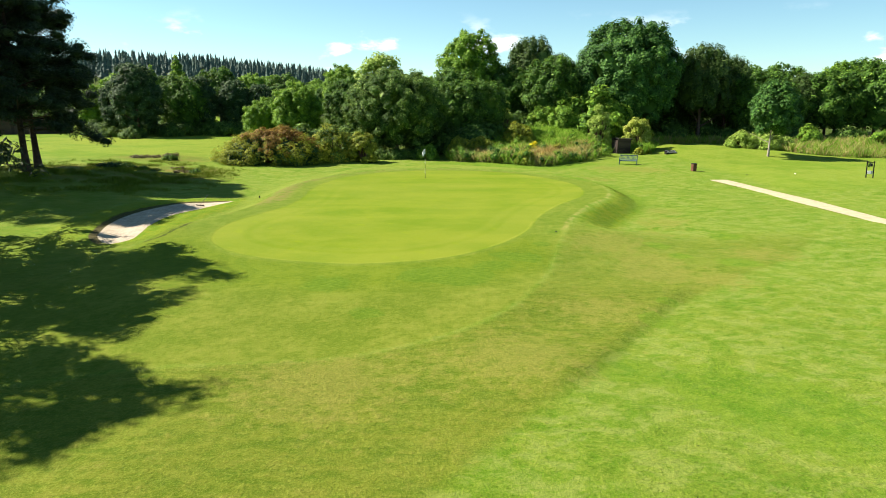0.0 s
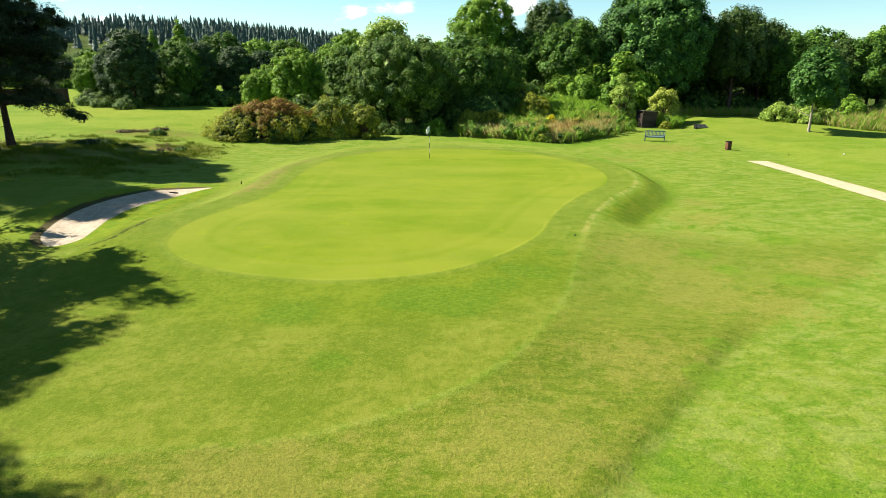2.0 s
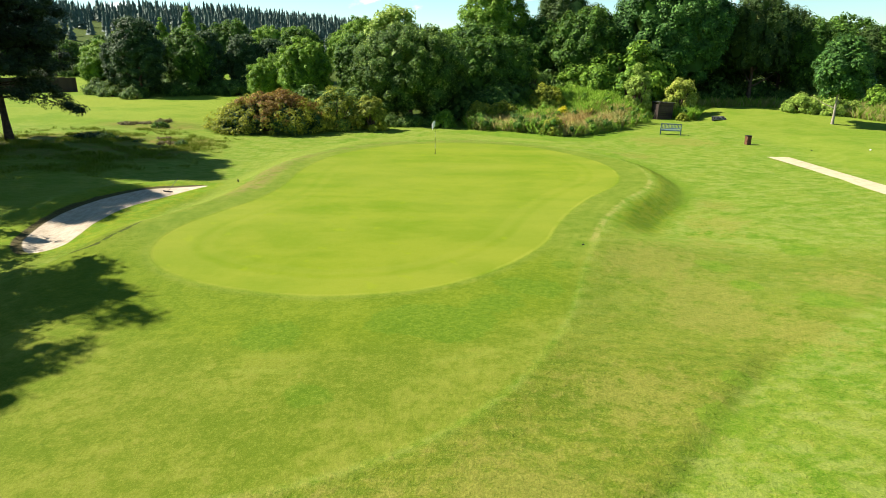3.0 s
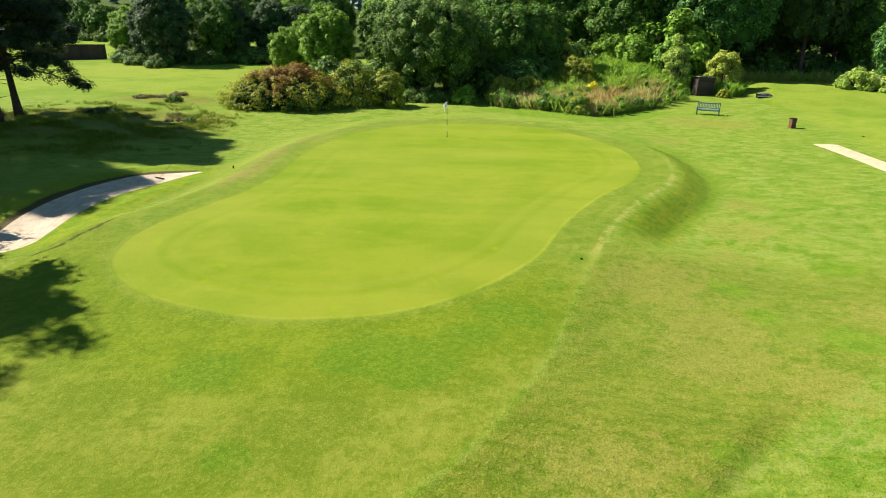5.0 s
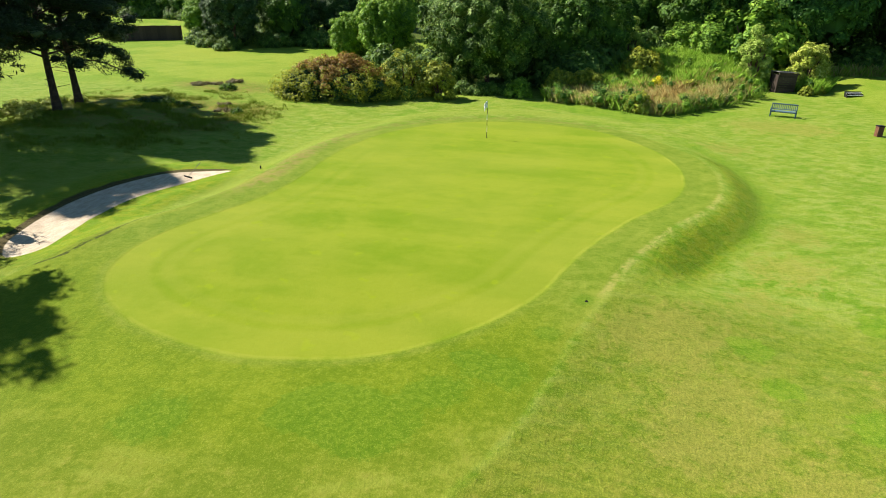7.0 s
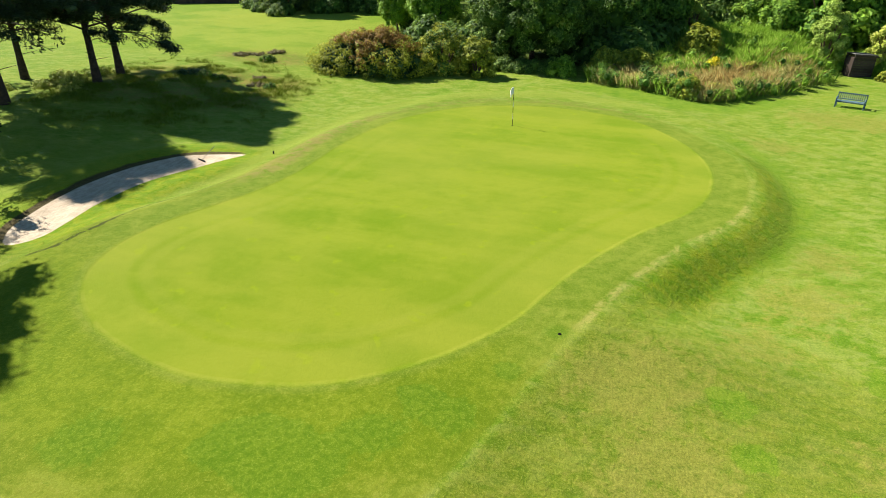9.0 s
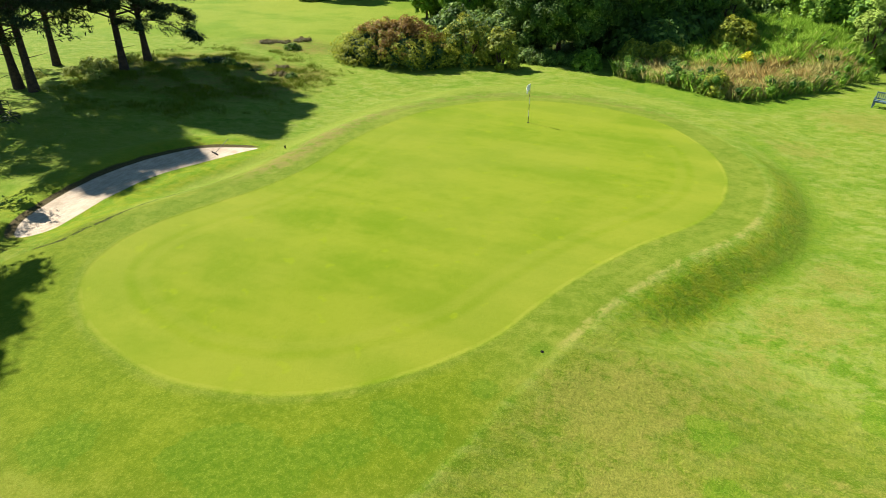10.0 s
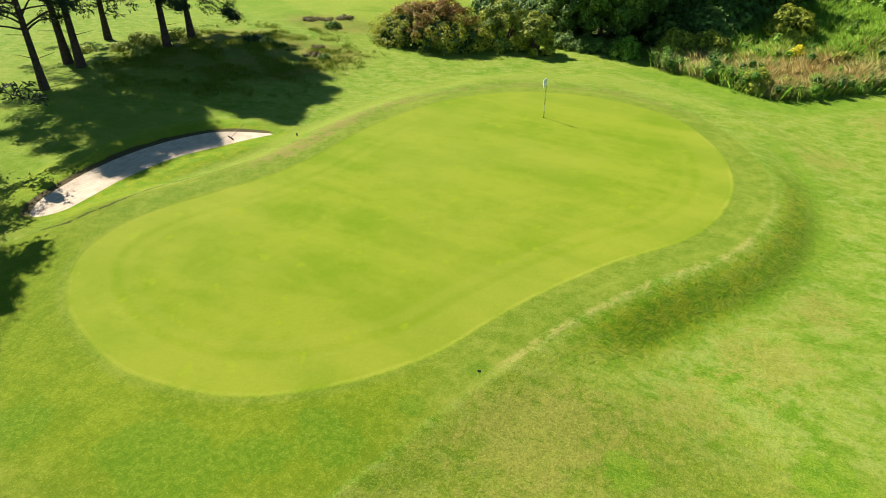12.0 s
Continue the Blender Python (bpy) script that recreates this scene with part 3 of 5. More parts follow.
def build_ground():
    gx, gy = spaced(-20, 15, 0.22, (-1500, 1500), 1.12), spaced(9, 57, 0.22, (-300, 2200), 1.10)
    X, Y = np.meshgrid(gx, gy)
    Z = ground_height(X, Y)
    fields = {"green_edge": edge_distance(X, Y, GREEN), "sand_edge": edge_distance(X, Y, SAND)}
    sd = fields["green_edge"]
    fields["apron_edge"] = np.minimum(edge_distance(X, Y, APRON), sd - 1.5)
    fold = (X - 4.3) * 0.797 - (Y - 15.2) * 0.604
    spots = lambda rows: np.clip(sum(np.exp(-(((X - a) * 0.9) ** 2 + (Y - b) ** 2) / r ** 2) for a, b, r in rows), 0, 1)
    fields["crest"] = smooth(4.5, 5.6, X) * smooth(28.2, 29.2, Y) * (0.35 + 0.65 * smooth(40.5, 39, Y)) * smooth(48, 43, Y)
    # the olive band of rough between the approach and the fold, and the bare dry spots beyond it
    fields["band"] = smooth(-0.1, 0.3, fields["apron_edge"]) * smooth(0.3, -0.3, fold - 2.2 * smooth(18, 27, Y)) * smooth(31.0, 28.0, Y) * (0.75 + 0.25 * smooth(25, 20, Y))
    fields["dry"] = spots(((8.0, 27.9, 1.5), (10.5, 30.4, 1.3), (8.4, 24.8, 1.3), (7.9, 23.0, 1.4), (6.7, 26.8, 1.0), (10.4, 21.9, 1.2), (4.9, 18.6, 1.6), (12.0, 33.4, 1.5), (2.0, 15.0, 2.0), (-3.0, 13.6, 2.2), (13.0, 37.0, 1.3), (13.6, 26.0, 1.6), (15.8, 57.4, 2.4), (18.5, 57.0, 2.0), (12.5, 50.5, 1.6), (-9.5, 18.5, 1.6), (-8.0, 17.0, 1.5)))
    fields["lush"] = np.maximum.reduce([spots(((3.4, 24.4, 0.7), (2.4, 24.7, 0.5), (2.0, 23.3, 0.6), (0.8, 22.1, 0.9), (-0.5, 22.3, 0.7), (5.1, 28.25, 0.4), (4.3, 26.3, 0.4), (0.6, 21.3, 0.7), (-1.0, 21.7, 0.6), (-4.0, 20.8, 0.9), (-2.4, 18.2, 0.5),
                                       (6.6, 13.5, 1.2), (7.8, 12.0, 1.6), (9.6, 27.3, 0.6), (10.0, 25.6, 0.5), (11.9, 24.4, 0.8), (4.6, 14.4, 0.7), (6.4, 17.8, 0.5), (7.3, 19.4, 0.4), (13.6, 29.5, 0.8))),
                                0.8 * smooth(3.2, 1.2, edge_distance(X, Y, MEADOW)) * smooth(64, 60, Y),
                                0.55 * smooth(4, 7, X) * smooth(33, 37, Y) * smooth(57, 50, Y) * smooth(2.6, 3.0, sd) * smooth(4.6, 3.6, sd)])
    fields["front"] = smooth(0.0, 0.4, sd) * smooth(4.6, 2.2, sd) * smooth(30, 26, Y) * smooth(5.6, 3.5, X)
    fields["tufty"] = np.maximum(smooth(4, 7, X) * smooth(29, 32, Y) * smooth(50, 44, Y) * smooth(1.55, 2.2, sd) * smooth(3.9, 3.0, sd), smooth(-9.5, -11.5, X) * smooth(26, 29, Y) * smooth(42, 39, Y) * smooth(2.4, 1.6, fields["sand_edge"]))
    line = np.array([(-13.3, 26.6), (-12.7, 27.6), (-12.3, 29.2), (-12.5, 31.0), (-12.7, 32.6), (-12.1, 34.1), (-11.4, 35.8), (-11.0, 38.4)])
    fields["crack"] = X - np.interp(Y, line[:, 1], line[:, 0])
    fields["cracked"] = smooth(26.4, 27.2, Y) * smooth(36.2, 35.4, Y)
    fields["pink"] = smooth(1.0, 0.4, np.abs(sd - 1.6 - 0.03 * np.maximum(Y - 38, 0))) * smooth(-6, -8, X) * smooth(35, 36.5, Y) * smooth(50, 44, Y)
    fields["lip"] = smooth(0.3, -0.2, X - sand_middle(Y))
    fields["back"] = np.maximum(smooth(40, 47, Y), smooth(-6, -9, X) * smooth(32, 37, Y)) * smooth(9, 3, X)
    left = smooth(-22, -26, X) * smooth(58, 63, Y)
    fields["mown"] = np.maximum.reduce([left, smooth(24, 26, X) * smooth(42, 46, Y) * 0.7, smooth(62, 90, Y) * 0.6, smooth(-14, -18, X) * smooth(42, 34, Y) * 0.5])
    fields["far_green"] = smooth(7.0, 6.2, np.hypot((X + 44.8) * 1.05, Y - 83.2))
    # where the ground is painted dark for the shade beneath the trees
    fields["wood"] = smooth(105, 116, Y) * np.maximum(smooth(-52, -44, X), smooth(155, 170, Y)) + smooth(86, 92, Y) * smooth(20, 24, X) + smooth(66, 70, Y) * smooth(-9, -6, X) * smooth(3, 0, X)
    fields["heath"] = np.clip(smooth(8.5, 5.0, np.hypot((X + 26.5) * 0.85, (Y - 50.5) * 1.15)) + 0.9 * smooth(3.6, 1.8, np.hypot((X + 27.3) * 0.55, Y - 62.0)) + 0.8 * smooth(2.2, 1.0, np.hypot((X + 21.5) * 0.6, Y - 54.5)), 0, 1)
    grass = len(gx)
    j, i = np.meshgrid(np.arange(len(gy) - 1), np.arange(grass - 1), indexing="ij")
    quads = np.stack([j * grass + i, j * grass + i + 1, (j + 1) * grass + i + 1, (j + 1) * grass + i], -1).reshape(-1, 4)
    middle = lambda f: f.ravel()[quads].mean(1)
    in_sand, in_green = middle(fields["sand_edge"]) < 0.12, middle(sd) < 0
    verts = np.stack([X.ravel(), Y.ravel(), Z.ravel()], 1)
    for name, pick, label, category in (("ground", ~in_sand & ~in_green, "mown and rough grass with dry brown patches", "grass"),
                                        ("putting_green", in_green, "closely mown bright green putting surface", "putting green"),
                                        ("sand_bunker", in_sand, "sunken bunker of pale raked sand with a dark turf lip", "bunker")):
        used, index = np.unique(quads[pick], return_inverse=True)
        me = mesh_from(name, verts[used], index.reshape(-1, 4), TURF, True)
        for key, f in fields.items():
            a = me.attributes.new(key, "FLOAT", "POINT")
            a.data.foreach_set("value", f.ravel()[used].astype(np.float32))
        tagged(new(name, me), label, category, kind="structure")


build_ground()


def on_ground(x, y, sink=0.0):
    return float(ground_height(np.array([x]), np.array([y]))[0]) - sink


# ---- trees and bushes ----
def dome_clumps(rng, count, radii, centre, clump, low=-0.5, bulge=0.0):
    """Clumps over the upper part of an egg-shaped crown, uneven in depth."""
    out = []
    for i in range(count):
        z = low + (1 - low) * (i + 0.5) / count
        a = i * 2.39996 + rng.uniform(-0.3, 0.3)
        r = math.sqrt(max(0.0, 1 - z * z)) * (1 + bulge * -z)
        d = rng.uniform(0.68, 0.92)
        out.append((centre[0] + math.cos(a) * r * d * radii[0], centre[1] + math.sin(a) * r * d * radii[1],
                    centre[2] + z * d * radii[2], clump * rng.uniform(0.7, 1.35)))
    return out


def limbs(rng, top, spread, start, radius, count):
    """A tapered trunk with limbs that bend upwards into the crown."""
    h = np.linspace(0, 1, 9)
    lean = rng.uniform(-0.03, 0.03, 2) * top
    bow = np.stack([lean[0] * h ** 2, lean[1] * h ** 2, h * top], 1)
    flare = radius * (1 - 0.85 * h) * (1 + 0.3 * np.exp(-h * 25))
    pieces = [tube(bow, flare)]
    for k in range(count):
        f = rng.uniform(start, 0.85)
        a = k * 2.4 + rng.uniform(-0.4, 0.4)
        s = np.linspace(0, 1, 5)[:, None]
        o = np.array([np.interp(f, h, bow[:, i]) for i in range(3)])
        reach = spread * (1.15 - f) * rng.uniform(0.7, 1.0)
        end = np.array([math.cos(a) * reach, math.sin(a) * reach, reach * rng.uniform(0.35, 0.8)])
        path = o + s * end + np.array([0, 0, 0.12 * reach]) * (s * s)
        pieces.append(tube(path, radius * 0.45 * (1 - f * 0.6) * np.linspace(1, 0.15, 5), 6))
    return joined(pieces)


def plant(name, crown_meshes, wood_mesh, label, category, at=None):
    """A plant on an Empty at its base, with its trunk and crown as parts."""
    ob = new(name)
    tagged(ob, label, category)
    if wood_mesh is not None:
        part("trunk", wood_mesh, ob)
    for n, me in crown_meshes:
        part(n, me, ob)
    if at is not None:
        ob.location = (at[0], at[1], on_ground(*at, 0.08))
    return ob


def broadleaf(seed, height, radius, crown_base, material, count, leaf_size, clump, label, name="broadleaf_tree", slim=0.55, low=-0.75, at=None, clumps=70, squash=1.0, trunk=None, flat=0.9, bark=None, point=0.0):
    rng = np.random.default_rng(seed)
    rz = (height - crown_base) / 2
    mid = (0, 0, crown_base + rz)
    c = dome_clumps(rng, clumps, (radius, radius * squash, rz), mid, clump, low)
    if point:
        c = [(x * (1 - point * (z - crown_base) / (height - crown_base)), y * (1 - point * (z - crown_base) / (height - crown_base)), z, k * (1.1 - 0.6 * (z - crown_base) / (height - crown_base))) for x, y, z, k in c]
    inner = [] if point else [(rng.uniform(-0.36, 0.36) * radius, rng.uniform(-0.36, 0.36) * radius * squash, mid[2] + rng.uniform(-0.4, 0.4) * rz, 0.4 * min(radius * squash, rz)) for _ in range(14)]
    crown = mesh_from("crown", *spray(c, count, leaf_size, slim, rng, flat, mass=inner or None), material)
    t = trunk or max(0.08, height * 0.022)
    stem = mesh_from("trunk", *limbs(rng, height * 0.8, radius, max(0.15, crown_base / height), t, 9), bark or BARK, True)
    return plant(name, [("crown", crown)], stem, label, "tree", at)


def shrub(seed, radii, material, count, leaf_size, clump, label, name="shrub", at=None, slim=0.5, extra=(), clumps=26):
    rng = np.random.default_rng(seed)
    c = dome_clumps(rng, clumps, radii, (0, 0, radii[2] * 0.25), clump, -0.25)
    c = [(x, y, max(z, k * 0.6), k) for x, y, z, k in c]
    meshes = [("foliage", mesh_from("foliage", *spray(c, count, leaf_size, slim, rng, 0.9), material))]
    for mat, more, size in extra:
        meshes.append(("foliage", mesh_from("foliage", *spray([k for k in c if rng.random() < 0.55], more, size, slim, rng, 0.98, solid=99), mat)))
    pieces = []
    for k in range(7):
        a = k * 0.9 + 0.3
        s = np.linspace(0, 1, 4)[:, None]
        end = np.array([math.cos(a) * radii[0] * 0.6, math.sin(a) * radii[1] * 0.6, radii[2] * 0.8])
        pieces.append(tube(s * end, 0.05 * radii[2] ** 0.5 * np.linspace(1, 0.3, 4), 6))
    return plant(name, meshes, mesh_from("stems", *joined(pieces), BARK, True), label, "bush", at)


def pine(seed, height, radius, first, label, droop=0.0, count=60000, needle=0.11, core=80, pad=1.0):
    """A tall bare-stemmed pine with uneven tiers of needle pads."""
    rng = np.random.default_rng(seed)
    h = np.linspace(0, 1, 10)
    lean = rng.uniform(-0.14, 0.14, 2)
    stem = np.stack([lean[0] * np.sin(h * 2.6), lean[1] * np.sin(h * 2.1), h * height * 0.97], 1)
    pieces, clumps = [tube(stem, 0.25 * (1 - 0.8 * h) * (1 + 0.4 * np.exp(-h * 22)))], []
    n = 40
    for k in range(n):
        f = first + (0.97 - first) * (k / (n - 1)) ** 1.25
        up = (f - first) / (0.97 - first)
        reach = radius * (1.05 - 0.72 * up ** 1.4) * rng.uniform(0.55, 1.1)
        a = k * 2.4 + rng.uniform(-0.5, 0.5)
        o = np.array([np.interp(f, h, stem[:, i]) for i in range(3)])
        rise = rng.uniform(-0.12, 0.35) * reach - droop * reach * (up < 0.2)
        end = np.array([math.cos(a) * reach, math.sin(a) * reach, rise])
        s = np.linspace(0, 1, 6)[:, None]
        path = o + s * end + np.array([0, 0, 0.10 * reach]) * np.sin(s * 3.0)
        pieces.append(tube(path, 0.085 * (1.15 - f) * np.linspace(1, 0.2, 6), 6))
        across = np.array([-math.sin(a), math.cos(a), 0.0])
        for q in (0.4, 0.55, 0.68, 0.8, 0.9, 1.0):
            if q < 0.6 and up < 0.25:
                continue
            c = o + q * end + np.array([0, 0, 0.10 * reach * math.sin(q * 3.0) + 0.15])
            for side in (-1, 0, 1):
                wide = side * rng.uniform(0.25, 0.5) * reach * (1.15 - q) * 0.8
                clumps.append((*(c + across * wide + rng.normal(0, 0.2, 3) * (1, 1, 0.5)), rng.uniform(0.38, 0.59) * pad))
    for k in range(core):      # the dense heart of the crown
        f = rng.uniform(first + 0.09, 0.98)
        up = (f - first) / (0.97 - first)
        a, q = rng.uniform(0, 6.283), math.sqrt(rng.random()) * 0.85 * radius * (1.05 - 0.72 * up ** 1.4)
        clumps.append((math.cos(a) * q, math.sin(a) * q, f * height, rng.uniform(0.62, 1.0)))
    for k in range(5):      # dead snags low on the stem
        z, a = rng.uniform(0.1, first) * height, rng.uniform(0, 6.28)
        s = np.linspace(0, 1, 4)[:, None]
        pieces.append(tube((0, 0, z) + s * np.array([math.cos(a) * 1.3, math.sin(a) * 1.3, 0.25]), 0.03 * np.linspace(1, 0.3, 4), 6))
    needles = mesh_from("crown", *spray(clumps, count, needle, 0.25, rng, 0.65, 0.5, 0.2, 0.6), NEEDLE)
    return plant("pine_tree", [("crown", needles)], mesh_from("trunk", *joined(pieces), PINE_BARK, True), label, "tree")


def place(proto, spots, first=True):
    """Copies of a plant at (x, y, scale, turn); the first spot is taken by the plant itself."""
    for k, (x, y, s, turn) in enumerate(spots):
        m = pose(x, y, on_ground(x, y, 0.08), 0, 0, turn) @ Matrix.Diagonal((s, s, s, 1))
        if k == 0 and first:
            proto.matrix_basis = m
        else:
            copy_thing(proto, m)


# pines: those beside the bunker, and those that only throw their shade on the approach
PINE = "tall dark pine with a bare trunk on rough heathy grass"
place(pine(11, 16.0, 6.5, 0.20, PINE, 0.12, 90000, 0.115, core=150, pad=1.16), [(-32.8, 51.0, 1.0, 20)])
place(pine(12, 16.0, 5.8, 0.22, PINE, 0.08, 80000, 0.115, core=140, pad=1.16), [(-31.6, 47.7, 1.0, 0)])
place(pine(13, 15.8, 5.0, 0.25, PINE, 0.0, 30000, 0.125, 50), [(-32.7, 41.4, 1.04, 110), (-30.4, 37.4, 0.89, 140), (-34.3, 41.5, 1.02, 200)])
place(pine(14, 16.0, 6.2, 0.24, PINE, 0.1, 13000, 0.21, 62), [(-24.5, 26.9, 0.95, 160), (-22.4, 22.4, 0.9, 250), (-38.5, 47.5, 1.05, 80), (-22.5, 10.0, 0.9, 10), (-21.0, 16.6, 0.92, 70), (-30.5, 26.4, 0.95, 30), (-28.2, 19.8, 0.9, 45)])

# large trees behind the green
broadleaf(21, 9.4, 6.0, 0.1, LEAF_DARK, 52000, 0.105, 0.55, "broad dome-shaped dark green tree leafy down to the ground", low=-0.95, at=(-5.0, 68.8), clumps=400, squash=0.85)
broadleaf(22, 11.0, 3.2, 1.5, LEAF_GREY, 9000, 0.16, 0.8, "slim grey-green tree with a thin wispy top", at=(-7.0, 73.0))
broadleaf(23, 16.8, 7.4, 1.0, LEAF_SYCAMORE, 44000, 0.17, 0.8, "very large spreading sycamore with a heavy dark crown", "sycamore_tree", low=-0.8, at=(24.6, 86.5), clumps=360)
ash = broadleaf(24, 14.8, 4.8, 1.5, LEAF_FRESH, 18000, 0.17, 0.75, "tall fresh green ash tree with an open crown", "ash_tree", clumps=150)
place(ash, [(3.8, 92.0, 1.0, 0), (-20.0, 128.0, 0.85, 60), (58.3, 95.0, 0.78, 110)])
birch = broadleaf(25, 14.2, 4.4, 2.0, LEAF_BIRCH, 12000, 0.16, 0.8, "dark drooping birch with sky showing through its crown", "birch_tree", flat=1.5, clumps=80, low=-0.6)
place(birch, [(12.6, 93.0, 0.92, 0), (34.8, 87.0, 1.0, 40), (39.5, 90.0, 0.9, 150), (52.2, 93.0, 0.72, 210), (16.5, 97.0, 0.85, 300)])
oak = broadleaf(26, 10.0, 4.4, 0.5, LEAF_OAK, 11000, 0.175, 0.62, "rounded dark green oak at the wood's edge", "oak_tree", low=-0.9, clumps=170)
place(oak, [(14.6, 85.5, 1.02, 0), (42.6, 88.0, 1.0, 70), (55.0, 92.0, 1.0, 33), (61.5, 91.0, 1.12, 140), (-39.4, 97.5, 0.9, 200), (-12.0, 84.0, 0.85, 280), (1.0, 81.5, 0.95, 100),
            (9.5, 90.0, 0.9, 190), (68, 95, 1.1, 10), (47.5, 91.0, 0.85, 240), (30.0, 94.0, 1.1, 15), (-2, 78, 0.8, 55), (78, 100, 1.1, 77), (36, 99, 1.15, 20), (45, 99, 1.1, 80), (20, 99, 1.1, 140), (53, 101, 1.1, 200), (63, 100, 1.15, 33), (27, 104, 1.2, 260), (40, 106, 1.2, 310), (70, 106, 1.2, 120), (4.6, 76.5, 0.72, 100), (1.8, 74.0, 0.8, 30), (-46.5, 134, 1.15, 30), (-31.2, 128, 1.0, 310)])
light = broadleaf(27, 9.6, 3.8, 0.4, LEAF_FRESH, 9500, 0.17, 0.55, "light green leafy tree in front of the wood", low=-0.9, clumps=160)
place(light, [(-18.1, 79.5, 0.85, 0), (-55.2, 102.5, 0.95, 50), (-41.2, 134, 1.2, 90), (-26.5, 112, 0.9, 200), (-23.5, 82, 0.7, 10), (-36, 118, 0.9, 60), (-50.5, 118, 0.9, 60), (-53.5, 99, 0.8, 220), (-25.2, 92, 0.75, 300)])
dark_cone = broadleaf(28, 11.0, 3.6, 0.2, LEAF_EVERGREEN, 14000, 0.15, 0.55, "dense dark evergreen tree with a rounded point", "evergreen_tree", low=-0.95, clumps=200)
place(dark_cone, [(-43.6, 91.5, 1.0, 0), (-48.5, 96.5, 0.8, 70), (-37.5, 99, 0.85, 150), (-33, 102, 0.8, 210), (-29.0, 103, 0.75, 290), (-51.5, 105, 0.9, 20)])
young = broadleaf(29, 8.2, 2.35, 1.7, LEAF_SYCAMORE, 10000, 0.14, 0.6, "young green tree with a pale straight trunk on mown grass", "maple_tree", at=(34.8, 67.6), squash=0.9, low=-0.85, clumps=64, trunk=0.12, bark=PALE_BARK)
far_tree = broadleaf(30, 11.0, 4.6, 0.3, LEAF_OAK, 4200, 0.28, 0.8, "green broadleaf tree in the distant wood", low=-0.95, clumps=90)
rng = random.Random(8)
place(far_tree, [(-128 + 4.0 * k + rng.uniform(-2, 2), 128 + 42 * (k % 4) + rng.uniform(-8, 8) + (30 if k < 15 else 0), rng.uniform(0.75, 1.15), rng.uniform(0, 360)) for k in range(32)])
far_light = broadleaf(44, 11.0, 4.4, 0.3, LEAF_FRESH, 4200, 0.28, 0.8, "light green broadleaf tree in the distant wood", low=-0.95, clumps=90)
place(far_light, [(-72 + 7.5 * k + rng.uniform(-2, 2), 140 + 40 * (k % 4) + rng.uniform(-8, 8), rng.uniform(0.75, 1.1), rng.uniform(0, 360)) for k in range(14)])
place(far_tree, [(-104, 150, 1.1, 0), (-98, 154, 1.1, 50), (-101, 151, 1.0, 20), (-95, 150, 1.0, 150), (-107, 155, 1.1, 250), (-89, 147, 0.9, 20), (-92, 150, 0.85, 100), (-112, 165, 1.0, 10), (-86, 154, 0.9, 200), (-120, 160, 1.0, 80), (-128, 172, 1.1, 300)], False)
larch = broadleaf(45, 14.0, 3.0, 0.3, LEAF_FRESH, 6000, 0.24, 0.9, "pointed light green larch in the distant wood", "larch_tree", low=-0.95, clumps=60, point=0.85)
place(larch, [(-53.5, 131, 1.0, 0), (-56.5, 126, 0.85, 60), (-24, 150, 0.9, 100), (-18.8, 78.0, 0.5, 20), (-16.6, 77.6, 0.46, 200)])

# bushes
def rhododendron(at):
    """A wide low dome of leaf rosettes: rusty on top, olive on the flanks, with the gaps' shade as dark leaves within.
    """
    rng = np.random.default_rng(31)
    c = []
    for x, y, z, k in dome_clumps(rng, 460, (6.5, 3.3, 3.5), (0.1, 0, 0.2), 0.37, -0.05):
        edge = 1 - 0.16 * smooth(1.5, -6.0, x)
        c.append((x, y, max(float(z * edge), k * 0.5), k))
    core = [(x * 0.84, y * 0.84, z * 0.8, k * 1.2) for x, y, z, k in c[::2]]
    score = [z + rng.normal(0, 0.55) + 0.5 * math.sin(x * 1.1 + 0.5) + 0.10 * x - 0.5 * max(0.0, x - 4.2) for x, y, z, k in c]
    rust = [k for k, s in zip(c, score) if s > 2.2]
    olive = [k for k, s in zip(c, score) if s <= 2.6]
    # core leaves of a darker green paint the shade in the gaps between rosettes
    meshes = [("foliage", mesh_from("foliage", *spray(core, 8000, 0.12, 0.5, rng, 0.9), LEAF_EVERGREEN)),
              ("foliage", mesh_from("foliage", *spray(rust, 9500, 0.095, 0.45, rng, 0.85, 0.7, 0.6, 99), LEAF_RUST)),
              ("foliage", mesh_from("foliage", *spray(olive, 15000, 0.095, 0.45, rng, 0.85, 0.7, 0.6, 99), LEAF_OLIVE))]
    pieces = []
    for k in range(9):
        a = k * 0.7
        s = np.linspace(0, 1, 4)[:, None]
        pieces.append(tube(s * np.array([math.cos(a) * 3.4, math.sin(a) * 1.6, 1.4]), 0.07 * np.linspace(1, 0.3, 4), 6))
    plant("rhododendron_bush", meshes, mesh_from("stems", *joined(pieces), BARK, True), "wide rhododendron bush with rusty brown and olive leaves", "bush", at)


rhododendron((-16.6, 61.0))
shrub(32, (2.0, 2.0, 3.2), LEAF_OLIVE, 5000, 0.095, 0.6, "green rhododendron bush beside the rusty one", "rhododendron_bush", (-10.9, 63.0), extra=((LEAF_DARK, 2500, 0.12),))
shrub(33, (1.35, 1.35, 2.7), LEAF_OLIVE, 4000, 0.11, 0.45, "small upright olive-green bush on bare soil", "shrub", (-7.9, 62.4))
shrub(34, (1.2, 1.0, 1.2), LEAF_FRESH, 1600, 0.12, 0.4, "low bright green bush under the dark dome tree", "shrub", (-1.6, 64.4))
